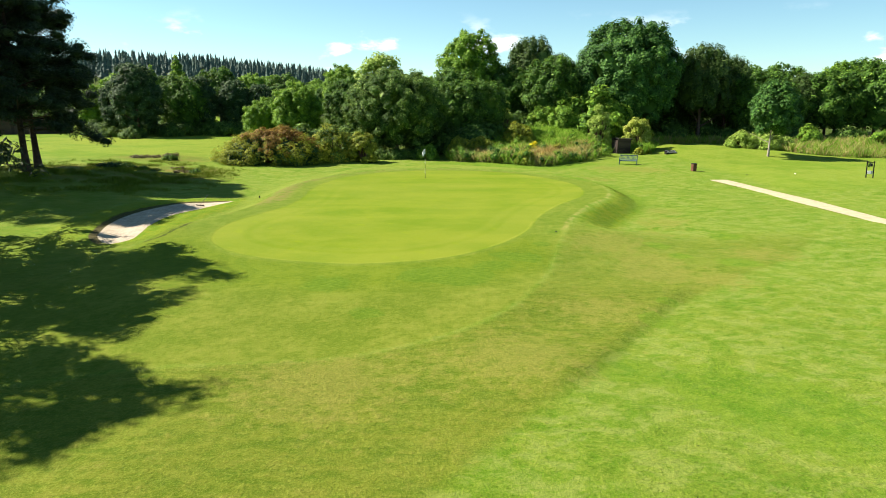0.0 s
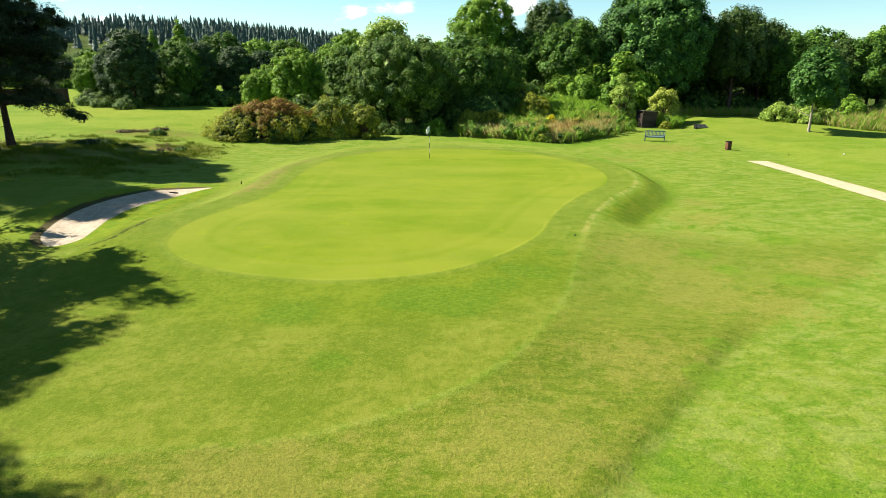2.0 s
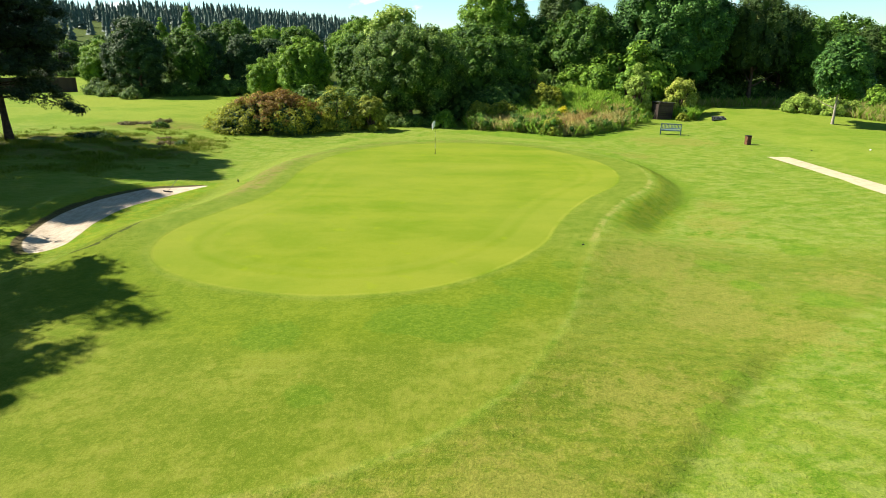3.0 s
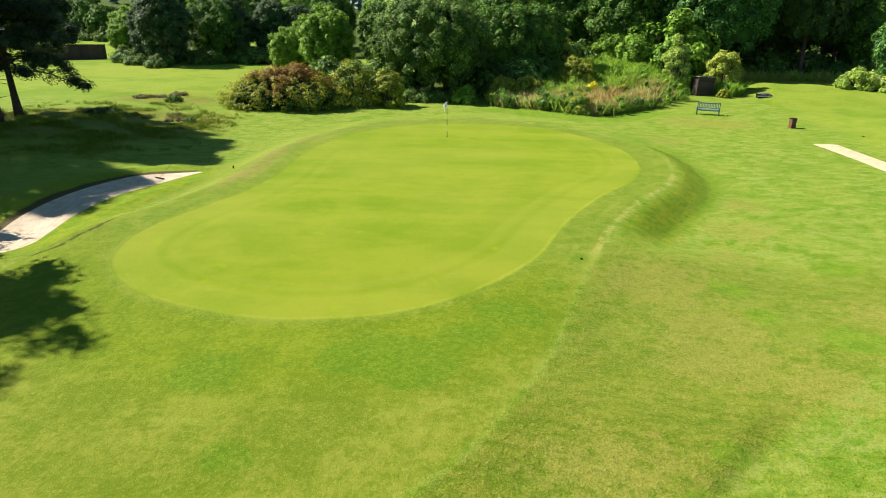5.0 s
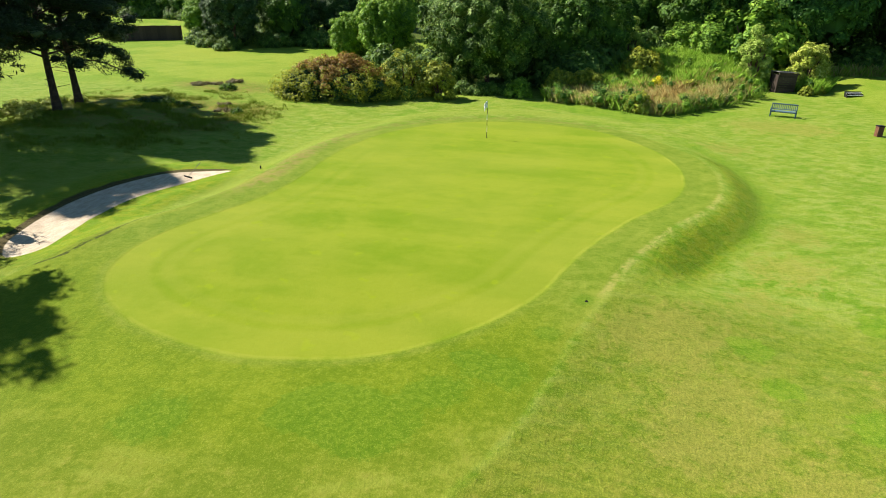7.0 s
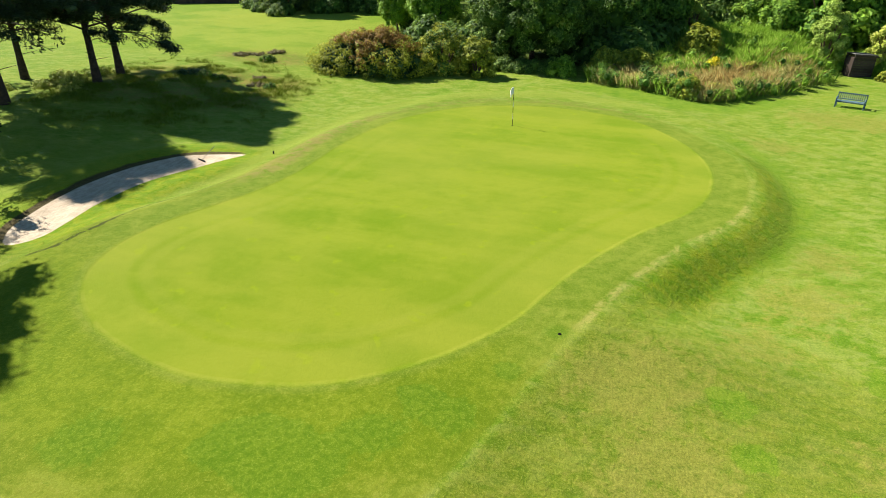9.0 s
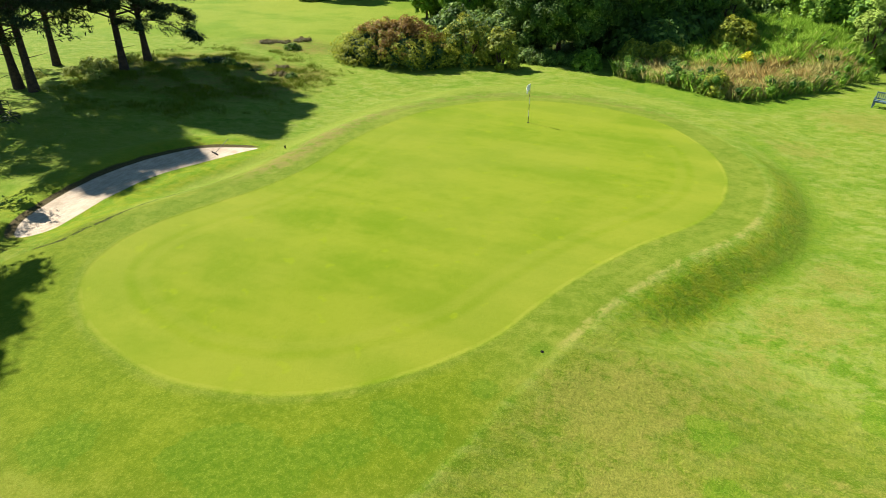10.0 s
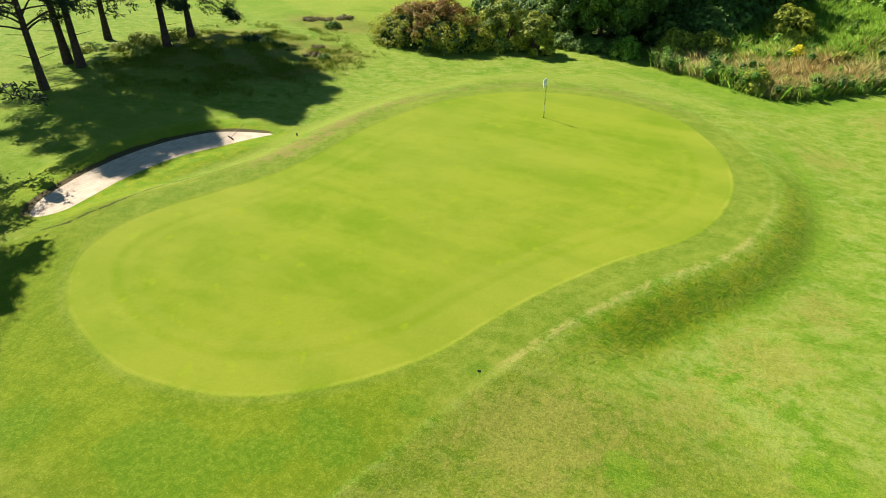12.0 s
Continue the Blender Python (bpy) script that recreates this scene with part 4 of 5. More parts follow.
place(shrub(35, (1.7, 1.7, 3.3), LEAF_GOLD, 5000, 0.12, 0.5, "golden-leaved elder bush beside the shed", "elder_bush"), [(22.8, 75.0, 1.1, 0)])
place(shrub(36, (1.5, 1.5, 4.2), LEAF_GREY, 5500, 0.10, 0.45, "tall pale grey-green willow bush beside the shed", "willow_bush"), [(18.1, 73.6, 1.0, 0), (7.6, 79.0, 0.8, 120)])
place(shrub(46, (2.1, 1.7, 1.5), LEAF_GREY, 3000, 0.12, 0.5, "low pale green bush in the rough behind the young tree", "shrub"), [(35.2, 74.6, 1.0, 0), (37.8, 73.8, 1.05, 80), (40.2, 74.6, 0.8, 200)])
place(shrub(37, (1.9, 1.9, 2.8), LEAF_FRESH, 4200, 0.14, 0.55, "light green bush in the long grass", "shrub"), [(15.6, 81.5, 1.35, 0), (19.3, 81.0, 1.55, 90), (13.5, 83.5, 0.9, 200), (46.0, 80.0, 0.6, 20), (52.5, 76.0, 0.5, 130)])
place(shrub(38, (1.3, 1.3, 1.5), LEAF_OLIVE, 2600, 0.11, 0.4, "rounded olive bush in the long grass", "shrub"), [(8.4, 71.5, 1.5, 0), (4.0, 66.0, 0.8, 60), (1.8, 65.2, 0.8, 10), (12.3, 68.0, 0.45, 100), (7.9, 60.3, 0.55, 200), (9.8, 60.8, 0.4, 20), (21.9, 70.7, 0.3, 70), (23.0, 71.6, 0.32, 160)])
shrub(39, (0.6, 0.55, 1.3), LEAF_GORSE, 1600, 0.06, 0.3, "small gorse bush in yellow flower", "gorse_bush", (9.5, 66.8), clumps=14)
scrub = shrub(40, (3.2, 2.2, 1.7), LEAF_DARK, 2400, 0.19, 0.7, "low dark scrub at the foot of the wood", "shrub")
place(scrub, [(-34.5, 96.5, 1.0, 0), (-29.5, 101, 1.3, 60), (-47.5, 95.5, 0.7, 30), (-24.5, 96.0, 1.2, 120), (-20, 90, 1.0, 0), (-9, 68, 1.0, 40), (-4.6, 65.0, 0.5, 20), (-2.6, 65.6, 0.5, 90), (-6.6, 65.4, 0.5, 170), (2.6, 70, 1.2, 100), (38, 84.5, 0.8, 20), (31, 88, 1.3, 70), (36, 89.5, 1.3, 170), (41.5, 88.5, 1.2, 300), (24, 88, 1.3, 10), (49, 89, 1.3, 45), (46.5, 86, 0.9, 200), (56, 88, 0.9, 20), (64, 88, 1.0, 50), (-52, 96, 0.9, 0), (1.0, 71, 1.3, 0), (3.6, 73, 1.4, 60), (-10.5, 70, 1.3, 100), (-1, 74, 1.4, 20), (-46, 104, 1.3, 0), (-44, 100, 1.1, 70), (-40, 103, 1.3, 140), (-49, 109, 1.4, 10), (-104, 148, 1.3, 0), (-98, 149, 1.3, 60), (-92, 147, 1.2, 130), (-86, 144, 1.2, 10), (-110, 153, 1.3, 80), (-41, 97, 0.9, 30), (-36, 98, 0.9, 250), (-31, 99, 0.9, 80), (-26.5, 100, 1.0, 160), (-43, 88.5, 0.7, 90), (-39, 93.5, 0.9, 30), (-50.5, 95, 0.8, 140), (-32, 95.2, 0.8, 210), (-46, 94.5, 0.7, 10), (-27, 97.5, 1.0, 70), (-48, 92, 0.6, 200), (-15.5, 73, 1.2, 20), (-22, 86, 1.2, 100), (8, 85, 1.2, 30), (11, 86.5, 1.3, 140), (14, 88.5, 1.3, 260), (5, 86, 1.2, 80)])


def far_wood():
    """The spruces of the hillside, joined, as nobody could count them."""
    rng = np.random.default_rng(50)
    n, tiers, sides = 2900, 9, 6
    x, y = rng.uniform(-430, 40, n), 250 + 310 * rng.random(n) ** 0.7
    z = base_height(x, y) - 0.3
    h = rng.uniform(8.5, 13.5, n)
    a = np.arange(sides) * 2 * np.pi / sides
    verts, faces = [], []
    for k in range(tiers):      # drooping skirts of branches, each with a ragged hem
        foot = 0.05 + 0.84 * k / tiers
        top = min(1.0, foot + 0.19)
        r = (h * 0.17)[:, None] * (1.05 - foot) * rng.uniform(0.55, 1.35, (n, sides))
        turn = a[None] + rng.uniform(0, 6.28, (n, 1))
        hem = np.stack([x[:, None] + np.cos(turn) * r, y[:, None] + np.sin(turn) * r, z[:, None] + h[:, None] * (foot + rng.uniform(-0.05, 0.05, (n, sides)))], -1)
        tip = np.stack([x, y, z + h * top], -1)[:, None]
        base = k * n * (sides + 1) + np.arange(n)[:, None] * (sides + 1)
        verts.append(np.concatenate([hem, tip], 1).reshape(-1, 3))
        j = np.arange(sides)[None]
        faces.append(np.stack([base + j, base + (j + 1) % sides, np.broadcast_to(base + sides, (n, sides))], -1).reshape(-1, 3))
    # the leaf colour carries the distance haze over the hillside
    me = mesh_from("far_spruce_wood", np.concatenate(verts), np.concatenate(faces), SPRUCE_HAZED)
    tagged(new("far_spruce_wood", me), "distant dark blue-green spruce plantation on the hillside", "forest", kind="stuff")


far_wood()


# ---- long grass ----
def blades(spots, height, width, rng, lean=0.3):
    """Single bent blades, two triangles as one quad each."""
    n = len(spots)
    h = height * rng.uniform(0.5, 1.25, (n, 1)) * (0.55 + 0.8 * wave(spots[:, :1], spots[:, 1:2], 1.9))
    a = rng.uniform(0, 6.283, n)
    side = np.stack([np.cos(a), np.sin(a), np.zeros(n)], 1) * width
    tip = rng.normal(0, lean, (n, 3)) * h
    tip[:, 2] = 0
    up = np.array([0, 0, 1.0])
    verts = np.stack([spots - side, spots + side, spots + side * 0.7 + tip * 0.4 + up * h * 0.6, spots + tip + up * h], 1).reshape(-1, 3)
    return verts, np.arange(n * 4).reshape(-1, 4)


def scatter(rng, count, xs, ys, keep):
    x, y = rng.uniform(*xs, count * 3), rng.uniform(*ys, count * 3)
    ok = rng.random(count * 3) < keep(x, y)
    x, y = x[ok][:count], y[ok][:count]
    return np.stack([x, y, ground_height(x, y) - 0.03], 1)


FAR_ROUGH = closed_curve([(24, 80), (34, 79.5), (38, 73), (42, 68.5), (52, 66.5), (70, 66), (75, 84), (50, 86), (24, 86)], 4)


def wave(x, y, s):
    return 0.5 + 0.5 * np.sin(x * s + 1.7 * np.sin(y * s * 0.8)) * np.sin(y * s * 1.3 + 0.6)


def long_grass(name, label, seed, count, xs, ys, keep, height, width, material):
    rng = np.random.default_rng(seed)
    me = mesh_from(name, *blades(scatter(rng, count, xs, ys, keep), height, width, rng), material)
    tagged(new(name, me), label, "grass", kind="stuff")


inside = lambda outline: (lambda x, y: (edge_distance(x, y, outline) < 0).astype(float))
meadow = lambda x, y: inside(MEADOW)(x, y) * smooth(2.4, 3.6, np.hypot(x - 19.8, y - 70.0))
back = lambda x, y: smooth(65.5, 71, y - 0.25 * x + 4 * wave(x, y, 0.45) + 1.0)
long_grass("meadow_grass", "tall bright green meadow grass and reeds", 61, 130000, (0, 25), (58, 83), lambda x, y: meadow(x, y) * (0.025 + 0.975 * back(x, y)), 0.85, 0.009, GRASS_GREEN)
long_grass("meadow_grass", "straw-coloured flowering meadow grass", 62, 70000, (0, 22), (58, 76), lambda x, y: meadow(x, y) * (1.05 - back(x, y)) * (0.3 + 0.7 * wave(x, y, 0.9)) * smooth(-0.2, -1.6, edge_distance(x, y, MEADOW)), 0.85, 0.008, GRASS_STRAW)
long_grass("meadow_grass", "russet dock and seeding meadow grass", 63, 42000, (0, 20), (59, 73), lambda x, y: meadow(x, y) * (1.0 - back(x, y)) * smooth(0.12, 0.5, wave(x + 3, y, 0.55)) * smooth(-0.6, -2.2, edge_distance(x, y, MEADOW)), 0.85, 0.008, GRASS_RUSSET)
long_grass("rough_grass", "long pale rough grass before the wood", 64, 24000, (24, 75), (66, 86), inside(FAR_ROUGH), 0.85, 0.03, GRASS_STRAW)
long_grass("rough_grass", "long green rough grass before the wood", 65, 22000, (24, 75), (66, 86), inside(FAR_ROUGH), 0.85, 0.03, GRASS_GREEN)
heath = lambda x, y: smooth(8.5, 4.0, np.hypot((x + 26.5) * 0.7, (y - 49.5) * 0.75)) * smooth(0.5, 0.75, wave(x, y, 0.8) + 0.25 * wave(x, y, 2.7))


def heath_tufts():
    """Grass in tufts under the pines, joined, as nobody could count them."""
    rng = np.random.default_rng(67)
    spots = scatter(rng, 3400, (-40, -17), (38, 60), lambda x, y: heath(x, y) * 0.9)
    spots = np.repeat(spots, 15, 0) + rng.normal(0, 1, (len(spots) * 15, 3)) * (0.14, 0.14, 0)
    me = mesh_from("heath_grass", *blades(spots, 0.2, 0.011, rng, 0.45), TURF_BLADE)
    tagged(new("heath_grass", me), "tufty green and straw grass under the pines", "grass", kind="stuff")


heath_tufts()


def weeds():
    """Leafy nettles, docks and brambles massed along the meadow's edge."""
    rng = np.random.default_rng(71)
    x, y = rng.uniform(0, 25, 4200), rng.uniform(58, 82, 4200)
    d = edge_distance(x, y, MEADOW)
    keep = (d < -0.1) & (np.hypot(x - 19.8, y - 70.0) > 2.2) & (rng.random(4200) < np.where(d > -1.3, 0.8, 0.13))
    x, y = x[keep], y[keep]
    r = rng.uniform(0.18, 0.5, len(x))
    clumps = np.stack([x, y, ground_height(x, y) + r * rng.uniform(0.6, 2.5, len(x)), r], 1)
    for name, label, mat, count, pick in (("meadow_weeds", "leafy green nettles and brambles at the meadow's edge", LEAF_FRESH, 26000, slice(0, None, 2)),
                                          ("meadow_weeds", "dark green leafy weeds among the long grass", LEAF_OAK, 22000, slice(1, None, 2))):
        me = mesh_from(name, *spray(clumps[pick], count, 0.06, 0.4, rng, 1.1, solid=0.38), mat)
        tagged(new(name, me), label, "weeds", kind="stuff")


weeds()
fern = shrub(41, (0.9, 0.8, 0.38), LEAF_GOLD, 1000, 0.07, 0.22, "low bright green bracken at the foot of the pines", "bracken", clumps=18)
place(fern, [(-32.6, 46.3, 1.0, 0), (-33.4, 47.5, 1.2, 50), (-34.6, 46.0, 1.1, 110), (-34.4, 50.3, 1.0, 200), (-35.8, 48.6, 1.2, 20), (-33.6, 51.8, 0.9, 310), (-31.5, 45.2, 0.9, 80), (-36.5, 44.0, 1.0, 140)])
sedge = shrub(42, (0.6, 0.55, 0.4), LEAF_OAK, 900, 0.08, 0.2, "dark green sedge tuft in the mown rough", "grass_tuft", clumps=14, slim=0.2)
place(sedge, [(-26.2, 60.6, 1.2, 0), (-20.9, 53.0, 0.7, 60), (-26.8, 53.2, 0.9, 120), (-25.6, 53.6, 0.6, 10)])
heather = shrub(43, (1.0, 0.8, 0.2), LEAF_HEATH, 1200, 0.05, 0.2, "low brown heather mound in the rough", "heather", clumps=18)
place(heather, [(-29.8, 61.8, 1.0, 0), (-27.6, 64.0, 1.0, 90), (-28.6, 62.6, 0.8, 40), (-22.2, 53.2, 0.8, 200), (-23.2, 55.0, 0.7, 130)])


# the evergreen's darker leaf colour stands for the pines' shade on this gorse
gorse = shrub(47, (1.5, 0.9, 0.5), LEAF_EVERGREEN, 1500, 0.07, 0.3, "low gorse in the heathy grass, coloured dark for the pines' shade", "gorse_bush", clumps=20)
place(gorse, [(-28.2, 53.2, 0.7, 10), (-26.4, 53.4, 0.6, 80), (-24.4, 53.2, 0.45, 40)])


def turf_blades():
    """Uncut blades of the rough beside and before the green, joined, as nobody could count them."""
    rng = np.random.default_rng(70)
    n = 400000
    x, y = rng.uniform(-6, 25, n), 9 + 38 * rng.random(n) ** 1.5
    near = n // 9      # a share for the tufty faces of the two banks, and one for the ground that is passed closest
    x[:near], y[:near] = rng.uniform(5.5, 14.5, near), rng.uniform(28.5, 47, near)
    x[near:near + near // 3], y[near:near + near // 3] = rng.uniform(-15.2, -10, near // 3), rng.uniform(26.5, 41, near // 3)
    x[-2 * near:], y[-2 * near:] = rng.uniform(-6, 13, 2 * near), rng.uniform(9, 21, 2 * near)
    sd, sand = edge_distance(x, y, GREEN), edge_distance(x, y, SAND)
    apron = np.minimum(edge_distance(x, y, APRON), sd - 1.5)
    face = smooth(5, 7, x) * smooth(29, 32, y) * smooth(1.7, 2.2, sd) * smooth(4.2, 3.0, sd) + (x < -10) * smooth(2.6, 1.4, sand) * smooth(1.6, 2.2, sd)
    thick = 0.45 + 0.55 * wave(x, y, 0.6)
    thick[:near + near // 3] = face[:near + near // 3]
    keep = ((apron > 0.1) | (face > 0.3)) & (sand > 0.12) & (rng.random(n) < thick) & ((x < 21.9) | (x > 25.2) | (y > 51.5))
    x, y, face = x[keep], y[keep], face[keep]
    k = len(x)
    root = np.stack([x, y, ground_height(x, y) - 0.012], 1)
    a = rng.uniform(0, 6.283, k)
    side = np.stack([np.cos(a), np.sin(a), np.zeros(k)], 1) * rng.uniform(0.003, 0.0075, (k, 1))
    tip = rng.normal(0, 0.03, (k, 3)) + (0.015, -0.01, 0)
    tip[:, 2] = rng.uniform(0.015, 0.04, k) * (1 + 0.5 * face)
    verts = np.stack([root - side, root + side, root + tip], 1).reshape(-1, 3)
    me = mesh_from("rough_turf", verts, np.arange(k * 3).reshape(-1, 3), TURF_BLADE, True)
    me.normals_split_custom_set_from_vertices(np.tile((0.0, 0.0, 1.0), (len(verts), 1)))
    tagged(new("rough_turf", me), "short uncut grass blades of the rough, green and straw-coloured", "grass", kind="stuff")


turf_blades()

# ---- things on the course ----
def gravel_path():
    bm = bmesh.new()
    rows = [(22.45, 51.0), (23.0, 46.0), (23.25, 40.0), (23.6, 34.0), (24.0, 27.0), (24.4, 18.0)]
    made = []
    for k, (x, y) in enumerate(rows):
        for j, w in enumerate((-0.72, -0.25, 0.25, 0.72)):
            px, py = x + w + 0.04 * math.sin(k * 2.3 + j), y - w * 0.1
            made.append(bm.verts.new((px, py, on_ground(px, py) + (0.03 if j in (1, 2) else 0.012))))
    for k in range(len(rows) - 1):
        for j in range(3):
            a = k * 4 + j
            bm.faces.new((made[a], made[a + 4], made[a + 5], made[a + 1]))
    bmesh.ops.subdivide_edges(bm, edges=bm.edges[:], cuts=3)
    tagged(part("gravel_path", (bm, GRAVEL)), "narrow path of pale yellow gravel through the grass", "path", kind="structure")


gravel_path()


def thing(name, label, category, at, turn=0.0, sink=0.02, group=""):
    ob = new(name)
    ob.matrix_basis = pose(at[0], at[1], on_ground(at[0], at[1], sink), 0, 0, turn)
    return tagged(ob, label, category, group)


def bar(points, radius, sides=8, material=None):
    radii = radius if isinstance(radius, (list, tuple)) else [radius] * len(points)
    return mesh_from("bar", *tube(points, radii, sides), material, True)


def flagstick():
    f = thing("golf_flag", "white flag hanging from a striped flagstick in the hole", "flag", (-1.37, 48.35), 0, 0.0)
    hole = bmesh.new()
    bmesh.ops.create_cone(hole, cap_ends=True, segments=16, radius1=0.054, radius2=0.054, depth=0.01, matrix=Matrix.Translation((0, 0, 0.008)))
    part("hole_cup", (hole, BLACK), f, "dark cup sunk in the green")
    for k in range(5):
        z0, z1 = k * 0.36, (k + 1) * 0.36
        part("pole_section", bar([(0, 0, z0), (0, 0, z1)], 0.016, 8, POLE_STRIPE if k % 2 == 0 else WHITE), f, "dark pole section" if k % 2 == 0 else "white pole section")
    part("pole_section", bar([(0, 0, 1.8), (0, 0, 2.2)], 0.014, 8, WHITE), f, "white pole section")
    # cloth that hangs in folds beside the pole
    rows, cols, verts, faces = 9, 7, [], []
    for i in range(rows):
        v = i / (rows - 1)
        for j in range(cols):
            u = j / (cols - 1)
            x = -0.02 - u * (0.20 - 0.05 * v)
            y = 0.045 * math.sin(u * 7 + v * 2) * u
            verts.append((x, y, 2.18 - v * 0.38 - u * u * 0.24 - 0.02 * u))
    for i in range(rows - 1):
        for j in range(cols - 1):
            faces.append((i * cols + j, i * cols + j + 1, (i + 1) * cols + j + 1, (i + 1) * cols + j))
    cloth = part("flag", mesh_from("flag", verts, faces, FLAG_CLOTH, True), f, "limp white cloth flag")
    thick = cloth.modifiers.new("thickness", "SOLIDIFY")
    thick.thickness = 0.006


flagstick()


def rake():
    r = thing("bunker_rake", "rake lying on the sand with its handle raised", "rake", (-14.95, 38.15), -20, 0.0)
    z = 0.05
    part("handle", bar([(0.0, 0.0, z), (-0.05, 0.5, 0.35), (-0.1, 0.9, 0.58)], 0.012, 8, SHED_ROOF), r, "grey handle")
    part("head", (box((0.62, 0.06, 0.05), (0, 0, z)), BLACK), r, "black rake head")
    for k in range(9):
        part("tine", (box((0.018, 0.02, 0.09), (-0.28 + k * 0.07, 0, z - 0.05), bevel=0), BLACK), r)


rake()


def sprinkler_head():
    p = thing("sprinkler_head", "small dark sprinkler head sunk in the collar of the green", "sprinkler", (5.2, 28.2), 0, 0.0)
    part("casing", bar([(0, 0, -0.05), (0, 0, 0.008), (0, 0, 0.014)], [0.05, 0.05, 0.045], 8, BLACK), p)
    part("nozzle", bar([(0, 0, 0.012), (0, 0, 0.035), (0, 0, 0.04)], [0.02, 0.02, 0.015], 8, IRON), p, "dark metal nozzle")


sprinkler_head()


def marker_post():
    p = thing("marker_post", "short dark marker post at the end of the bunker", "post", (-11.75, 39.8))
    part("stake", bar([(0, 0, 0), (0, 0, 0.15), (0.01, 0, 0.18)], [0.035, 0.035, 0.02], 8, BLACK), p)


marker_post()


def bench():
    b = thing("garden_bench", "weathered blue-grey slatted bench with curved arms", "bench", (17.9, 60.9), -20)
    w = 1.56
    for k in range(4):
        part("seat_slat", (box((w, 0.085, 0.028), (0, -0.16 + k * 0.105, 0.43 + 0.004 * k)), BENCH_BLUE), b)
    part("top_rail", (box((w, 0.05, 0.08), (0, 0.30, 0.88), (-10, 0, 0)), BENCH_BLUE), b)
    part("lower_rail", (box((w, 0.045, 0.06), (0, 0.22, 0.52), (-10, 0, 0)), BENCH_BLUE), b)
    for k in range(13):
        part("back_slat", (box((0.05, 0.022, 0.33), (-w / 2 + 0.09 + k * (w - 0.18) / 12, 0.26, 0.70), (-12, 0, 0), 0.004), BENCH_BLUE), b)
    for s in (-1, 1):
        x = s * (w / 2 + 0.03)
        part("front_leg", (box((0.06, 0.07, 0.62), (x, -0.20, 0.31)), BENCH_BLUE), b)
        part("back_leg", (box((0.06, 0.07, 0.94), (x, 0.26, 0.46), (-8, 0, 0)), BENCH_BLUE), b)
        part("arm_rest", bar([(x, 0.26, 0.66), (x, 0.0, 0.67), (x, -0.2, 0.64), (x, -0.27, 0.56)], 0.032, 8, BENCH_BLUE), b)
        part("side_rail", (box((0.045, 0.46, 0.06), (x, 0.02, 0.38)), BENCH_BLUE), b)
    part("front_rail", (box((w, 0.04, 0.06), (0, -0.2, 0.38)), BENCH_BLUE), b)


bench()


def litter_bin():
    b = thing("litter_bin", "brown wooden litter bin with a dark lid", "bin", (22.35, 56.0), 12)
    part("liner", (box((0.44, 0.44, 0.68), (0, 0, 0.38), bevel=0.01), BLACK), b, "black liner")
    for side in range(4):
        turn = side * 90
        for k in range(4):
            m = pose(0, 0, 0, 0, 0, turn)
            at = m @ Vector((-0.195 + k * 0.13, -0.24, 0.39))
            part("slat", (box((0.115, 0.025, 0.74), at, (0, 0, turn), 0.005), BIN_WOOD), b)
    part("lid", (box((0.58, 0.58, 0.07), (0, 0, 0.80), bevel=0.02), BLACK), b, "dark lid")
    b.scale = (0.68, 0.68, 0.85)


litter_bin()


def shed():
    s = thing("garden_shed", "small leaning brown timber shed half sunk in long grass", "shed", (20.3, 72.4), 16, 0.1)
    s.scale = (0.66, 0.85, 0.78)
    lean = Matrix.Rotation(radians(2.5), 4, "Y")

    def put(name, bm, mat, label=""):
        bmesh.ops.transform(bm, matrix=lean, verts=bm.verts)
        return part(name, (bm, mat), s, label)

    for k in range(9):
        z = 0.13 + k * 0.235
        put("wall_board", box((2.4, 0.03, 0.225), (0, -0.75, z), (4, 0, 0), 0.005), SHED_WOOD)
        put("wall_board", box((2.4, 0.03, 0.225), (0, 0.75, z), (-4, 0, 0), 0.005), SHED_WOOD)
        put("wall_board", box((0.03, 1.45, 0.225), (1.2, 0, z), (0, 4, 0), 0.005), SHED_WOOD)
        put("wall_board", box((0.03, 0.32, 0.225), (-1.2, 0.56, z), (0, -4, 0), 0.005), SHED_WOOD)
    put("door", box((0.04, 0.72, 1.9), (-1.42, -0.48, 1.0), (0, 0, 24), 0.01), SHED_WOOD, "half-open boarded door")
    for x in (-1.2, 1.2):
        for y in (-0.75, 0.75):
            put("corner_post", box((0.09, 0.09, 2.2), (x, y, 1.1)), SHED_WOOD)
    put("roof", box((2.6, 1.7, 0.06), (0, 0, 2.22), (-2, 0, 0), 0.02), SHED_ROOF, "flat roof of grey felt")
    put("fascia", box((2.75, 0.03, 0.12), (0, -0.96, 2.13)), SHED_WOOD)


shed()


def tee_steps():
    s = thing("low_slatted_bench", "low black slatted bench at the edge of the tee", "bench", (25.3, 70.2), 4)
    for k in range(3):
        part("slat", (box((1.25, 0.16, 0.05), (0, -0.2 + k * 0.2, 0.16 + k * 0.09)), BLACK), s)
        part("edge_strip", (box((1.25, 0.02, 0.03), (0, -0.285 + k * 0.2, 0.175 + k * 0.09)), WHITE), s, "pale edge")
    part("back_panel", (box((1.25, 0.04, 0.44), (0, 0.24, 0.2), (-20, 0, 0)), BLACK), s)
    for x in (-0.55, 0.55):
        part("leg", (box((0.08, 0.5, 0.3), (x, 0.0, 0.13)), BLACK), s)


tee_steps()


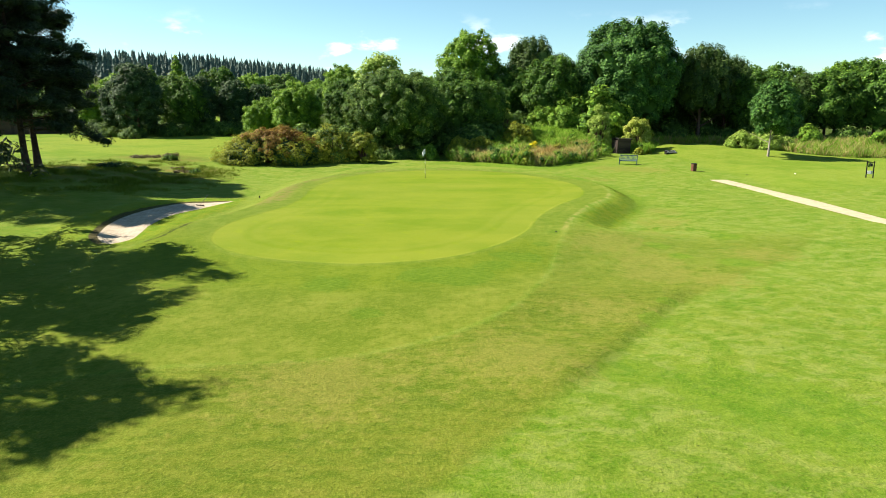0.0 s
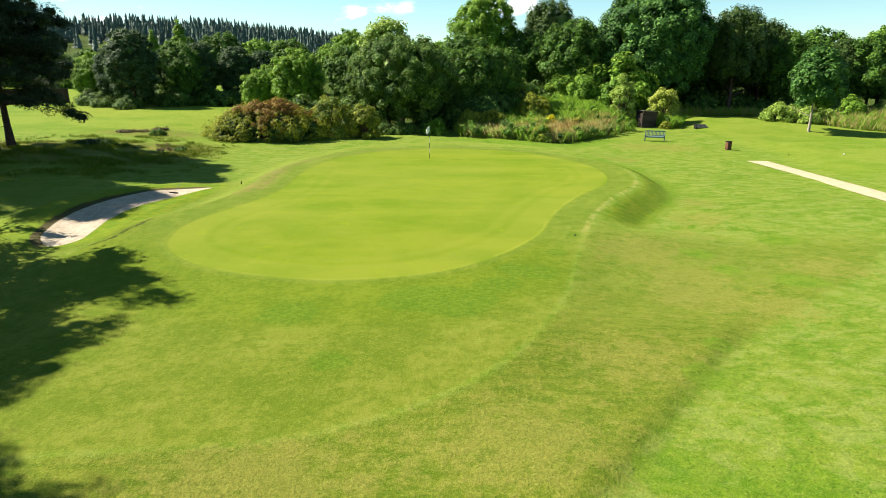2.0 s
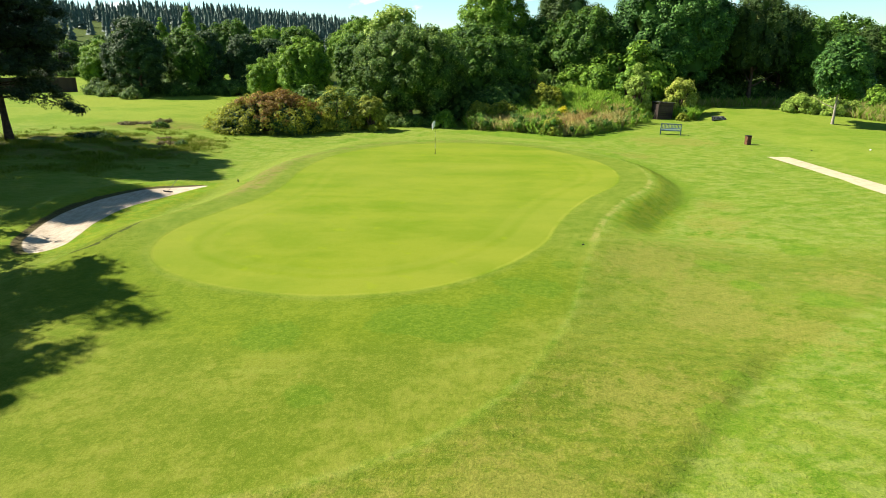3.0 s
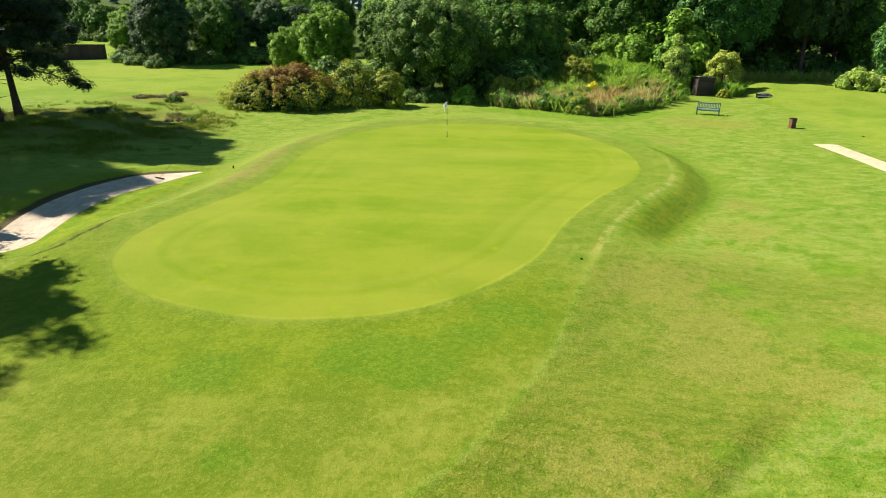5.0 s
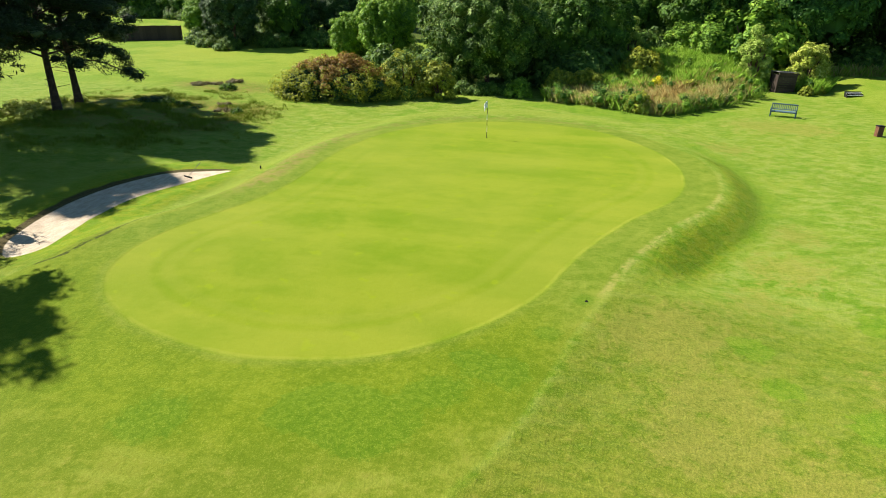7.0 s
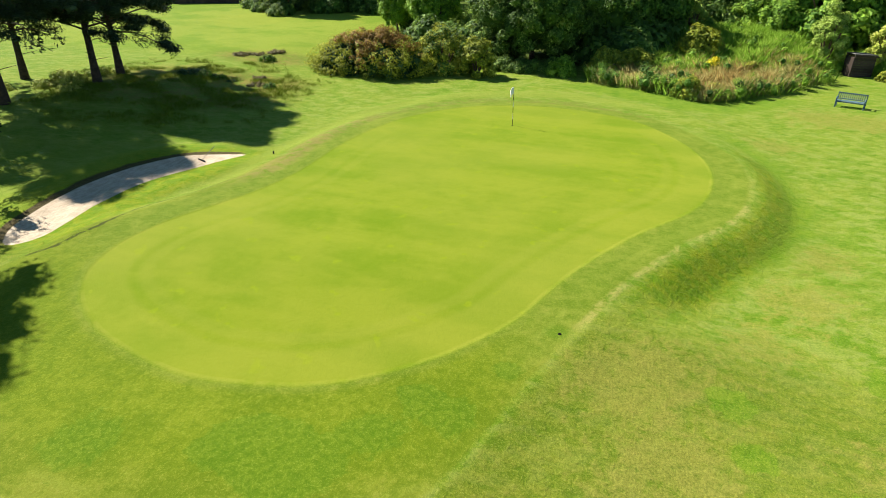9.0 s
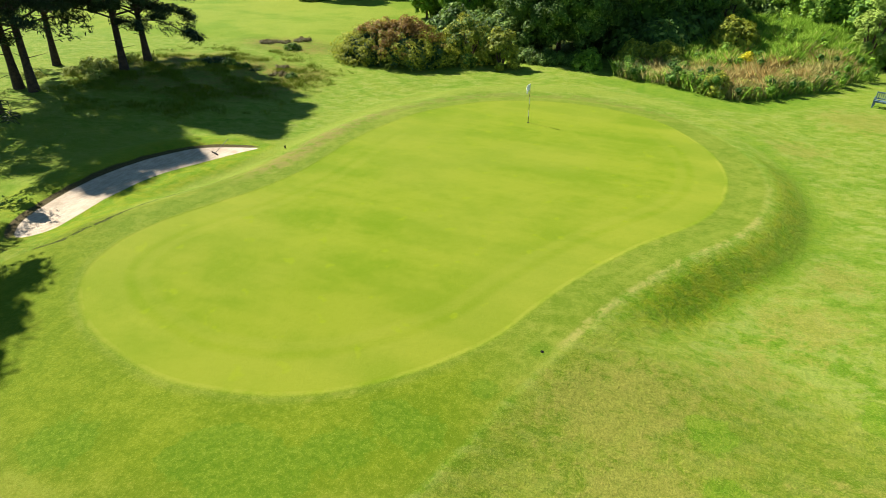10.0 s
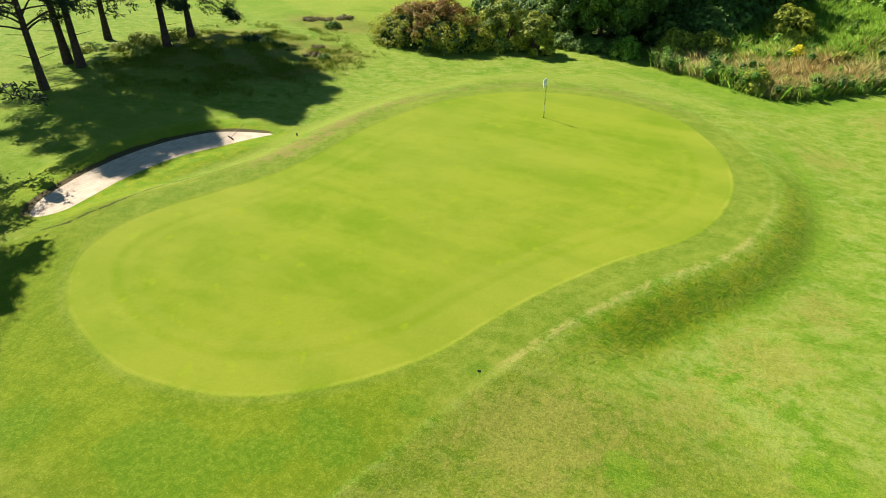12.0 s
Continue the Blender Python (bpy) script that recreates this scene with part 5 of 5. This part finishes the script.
def tee_sign():
    s = thing("tee_sign", "black two-post tee stand with a white panel", "sign", (33.6, 49.4), -18)
    for x in (-0.24, 0.24):
        part("post", (box((0.07, 0.07, 1.35), (x, 0, 0.66), (-8, 0, 0)), BLACK), s)
    part("rail", (box((0.5, 0.05, 0.06), (0, -0.05, 1.22)), BLACK), s)
    part("panel", (box((0.44, 0.03, 0.26), (0, 0.07, 0.42), (-8, 0, 0)), WHITE), s, "white panel")
    part("ball_washer", (box((0.16, 0.14, 0.24), (0.03, -0.03, 1.02)), IRON), s, "dark ball washer")
    part("towel", (box((0.12, 0.03, 0.3), (-0.14, -0.06, 1.0)), LEAF_DARK), s, "green towel")


tee_sign()


def tee_marker(at, material, label):
    t = thing("tee_marker", label, "marker", at, group="tee markers")
    bm = bmesh.new()
    bmesh.ops.create_icosphere(bm, subdivisions=2, radius=0.065, matrix=Matrix.Translation((0, 0, 0.05)) @ Matrix.Diagonal((1, 1, 0.85, 1)))
    part("ball", (bm, material), t)
    part("spike", bar([(0, 0, -0.08), (0, 0, 0.05)], 0.015, 8, IRON), t)


tee_marker((29.2, 52.0), WHITE, "round white tee marker on the mown grass")
tee_marker((25.8, 53.2), BLACK, "round dark tee marker on the mown grass")


def far_fence():
    """The low dark boarded shelter wall across the far fairway."""
    f = tagged(new("fence"), "long low dark brown boarded fence across the far fairway", "fence")
    a, b = Vector((-68.0, 96.6, 0)), Vector((-59.0, 101.6, 0))
    along = (b - a).normalized()
    turn = math.degrees(math.atan2(along.y, along.x))
    board = mesh_of(box((0.435, 0.05, 2.2), bevel=0.006), FENCE_WOOD)
    post = mesh_of(box((0.14, 0.14, 2.25), bevel=0.01), FENCE_WOOD)
    length = (b - a).length
    rng = random.Random(5)
    for k in range(int(length / 0.425)):
        p = a + along * (0.2 + k * 0.425)
        ob = new("board", board)
        ob.parent = f
        ob.matrix_basis = pose(p.x, p.y, on_ground(p.x, p.y) + 1.07 + rng.uniform(-0.02, 0.02), 0, 0, turn)
    for k in range(5):
        p = a + along * (0.1 + k * (length - 0.2) / 4) + Vector((0, 0.12, 0))
        ob = new("post", post)
        ob.parent = f
        ob.matrix_basis = pose(p.x, p.y, on_ground(p.x, p.y) + 1.05, 0, 0, turn)


def mesh_of(bm, material):
    me = bpy.data.meshes.new("board")
    bm.to_mesh(me)
    bm.free()
    me.materials.append(material)
    return me


far_fence()
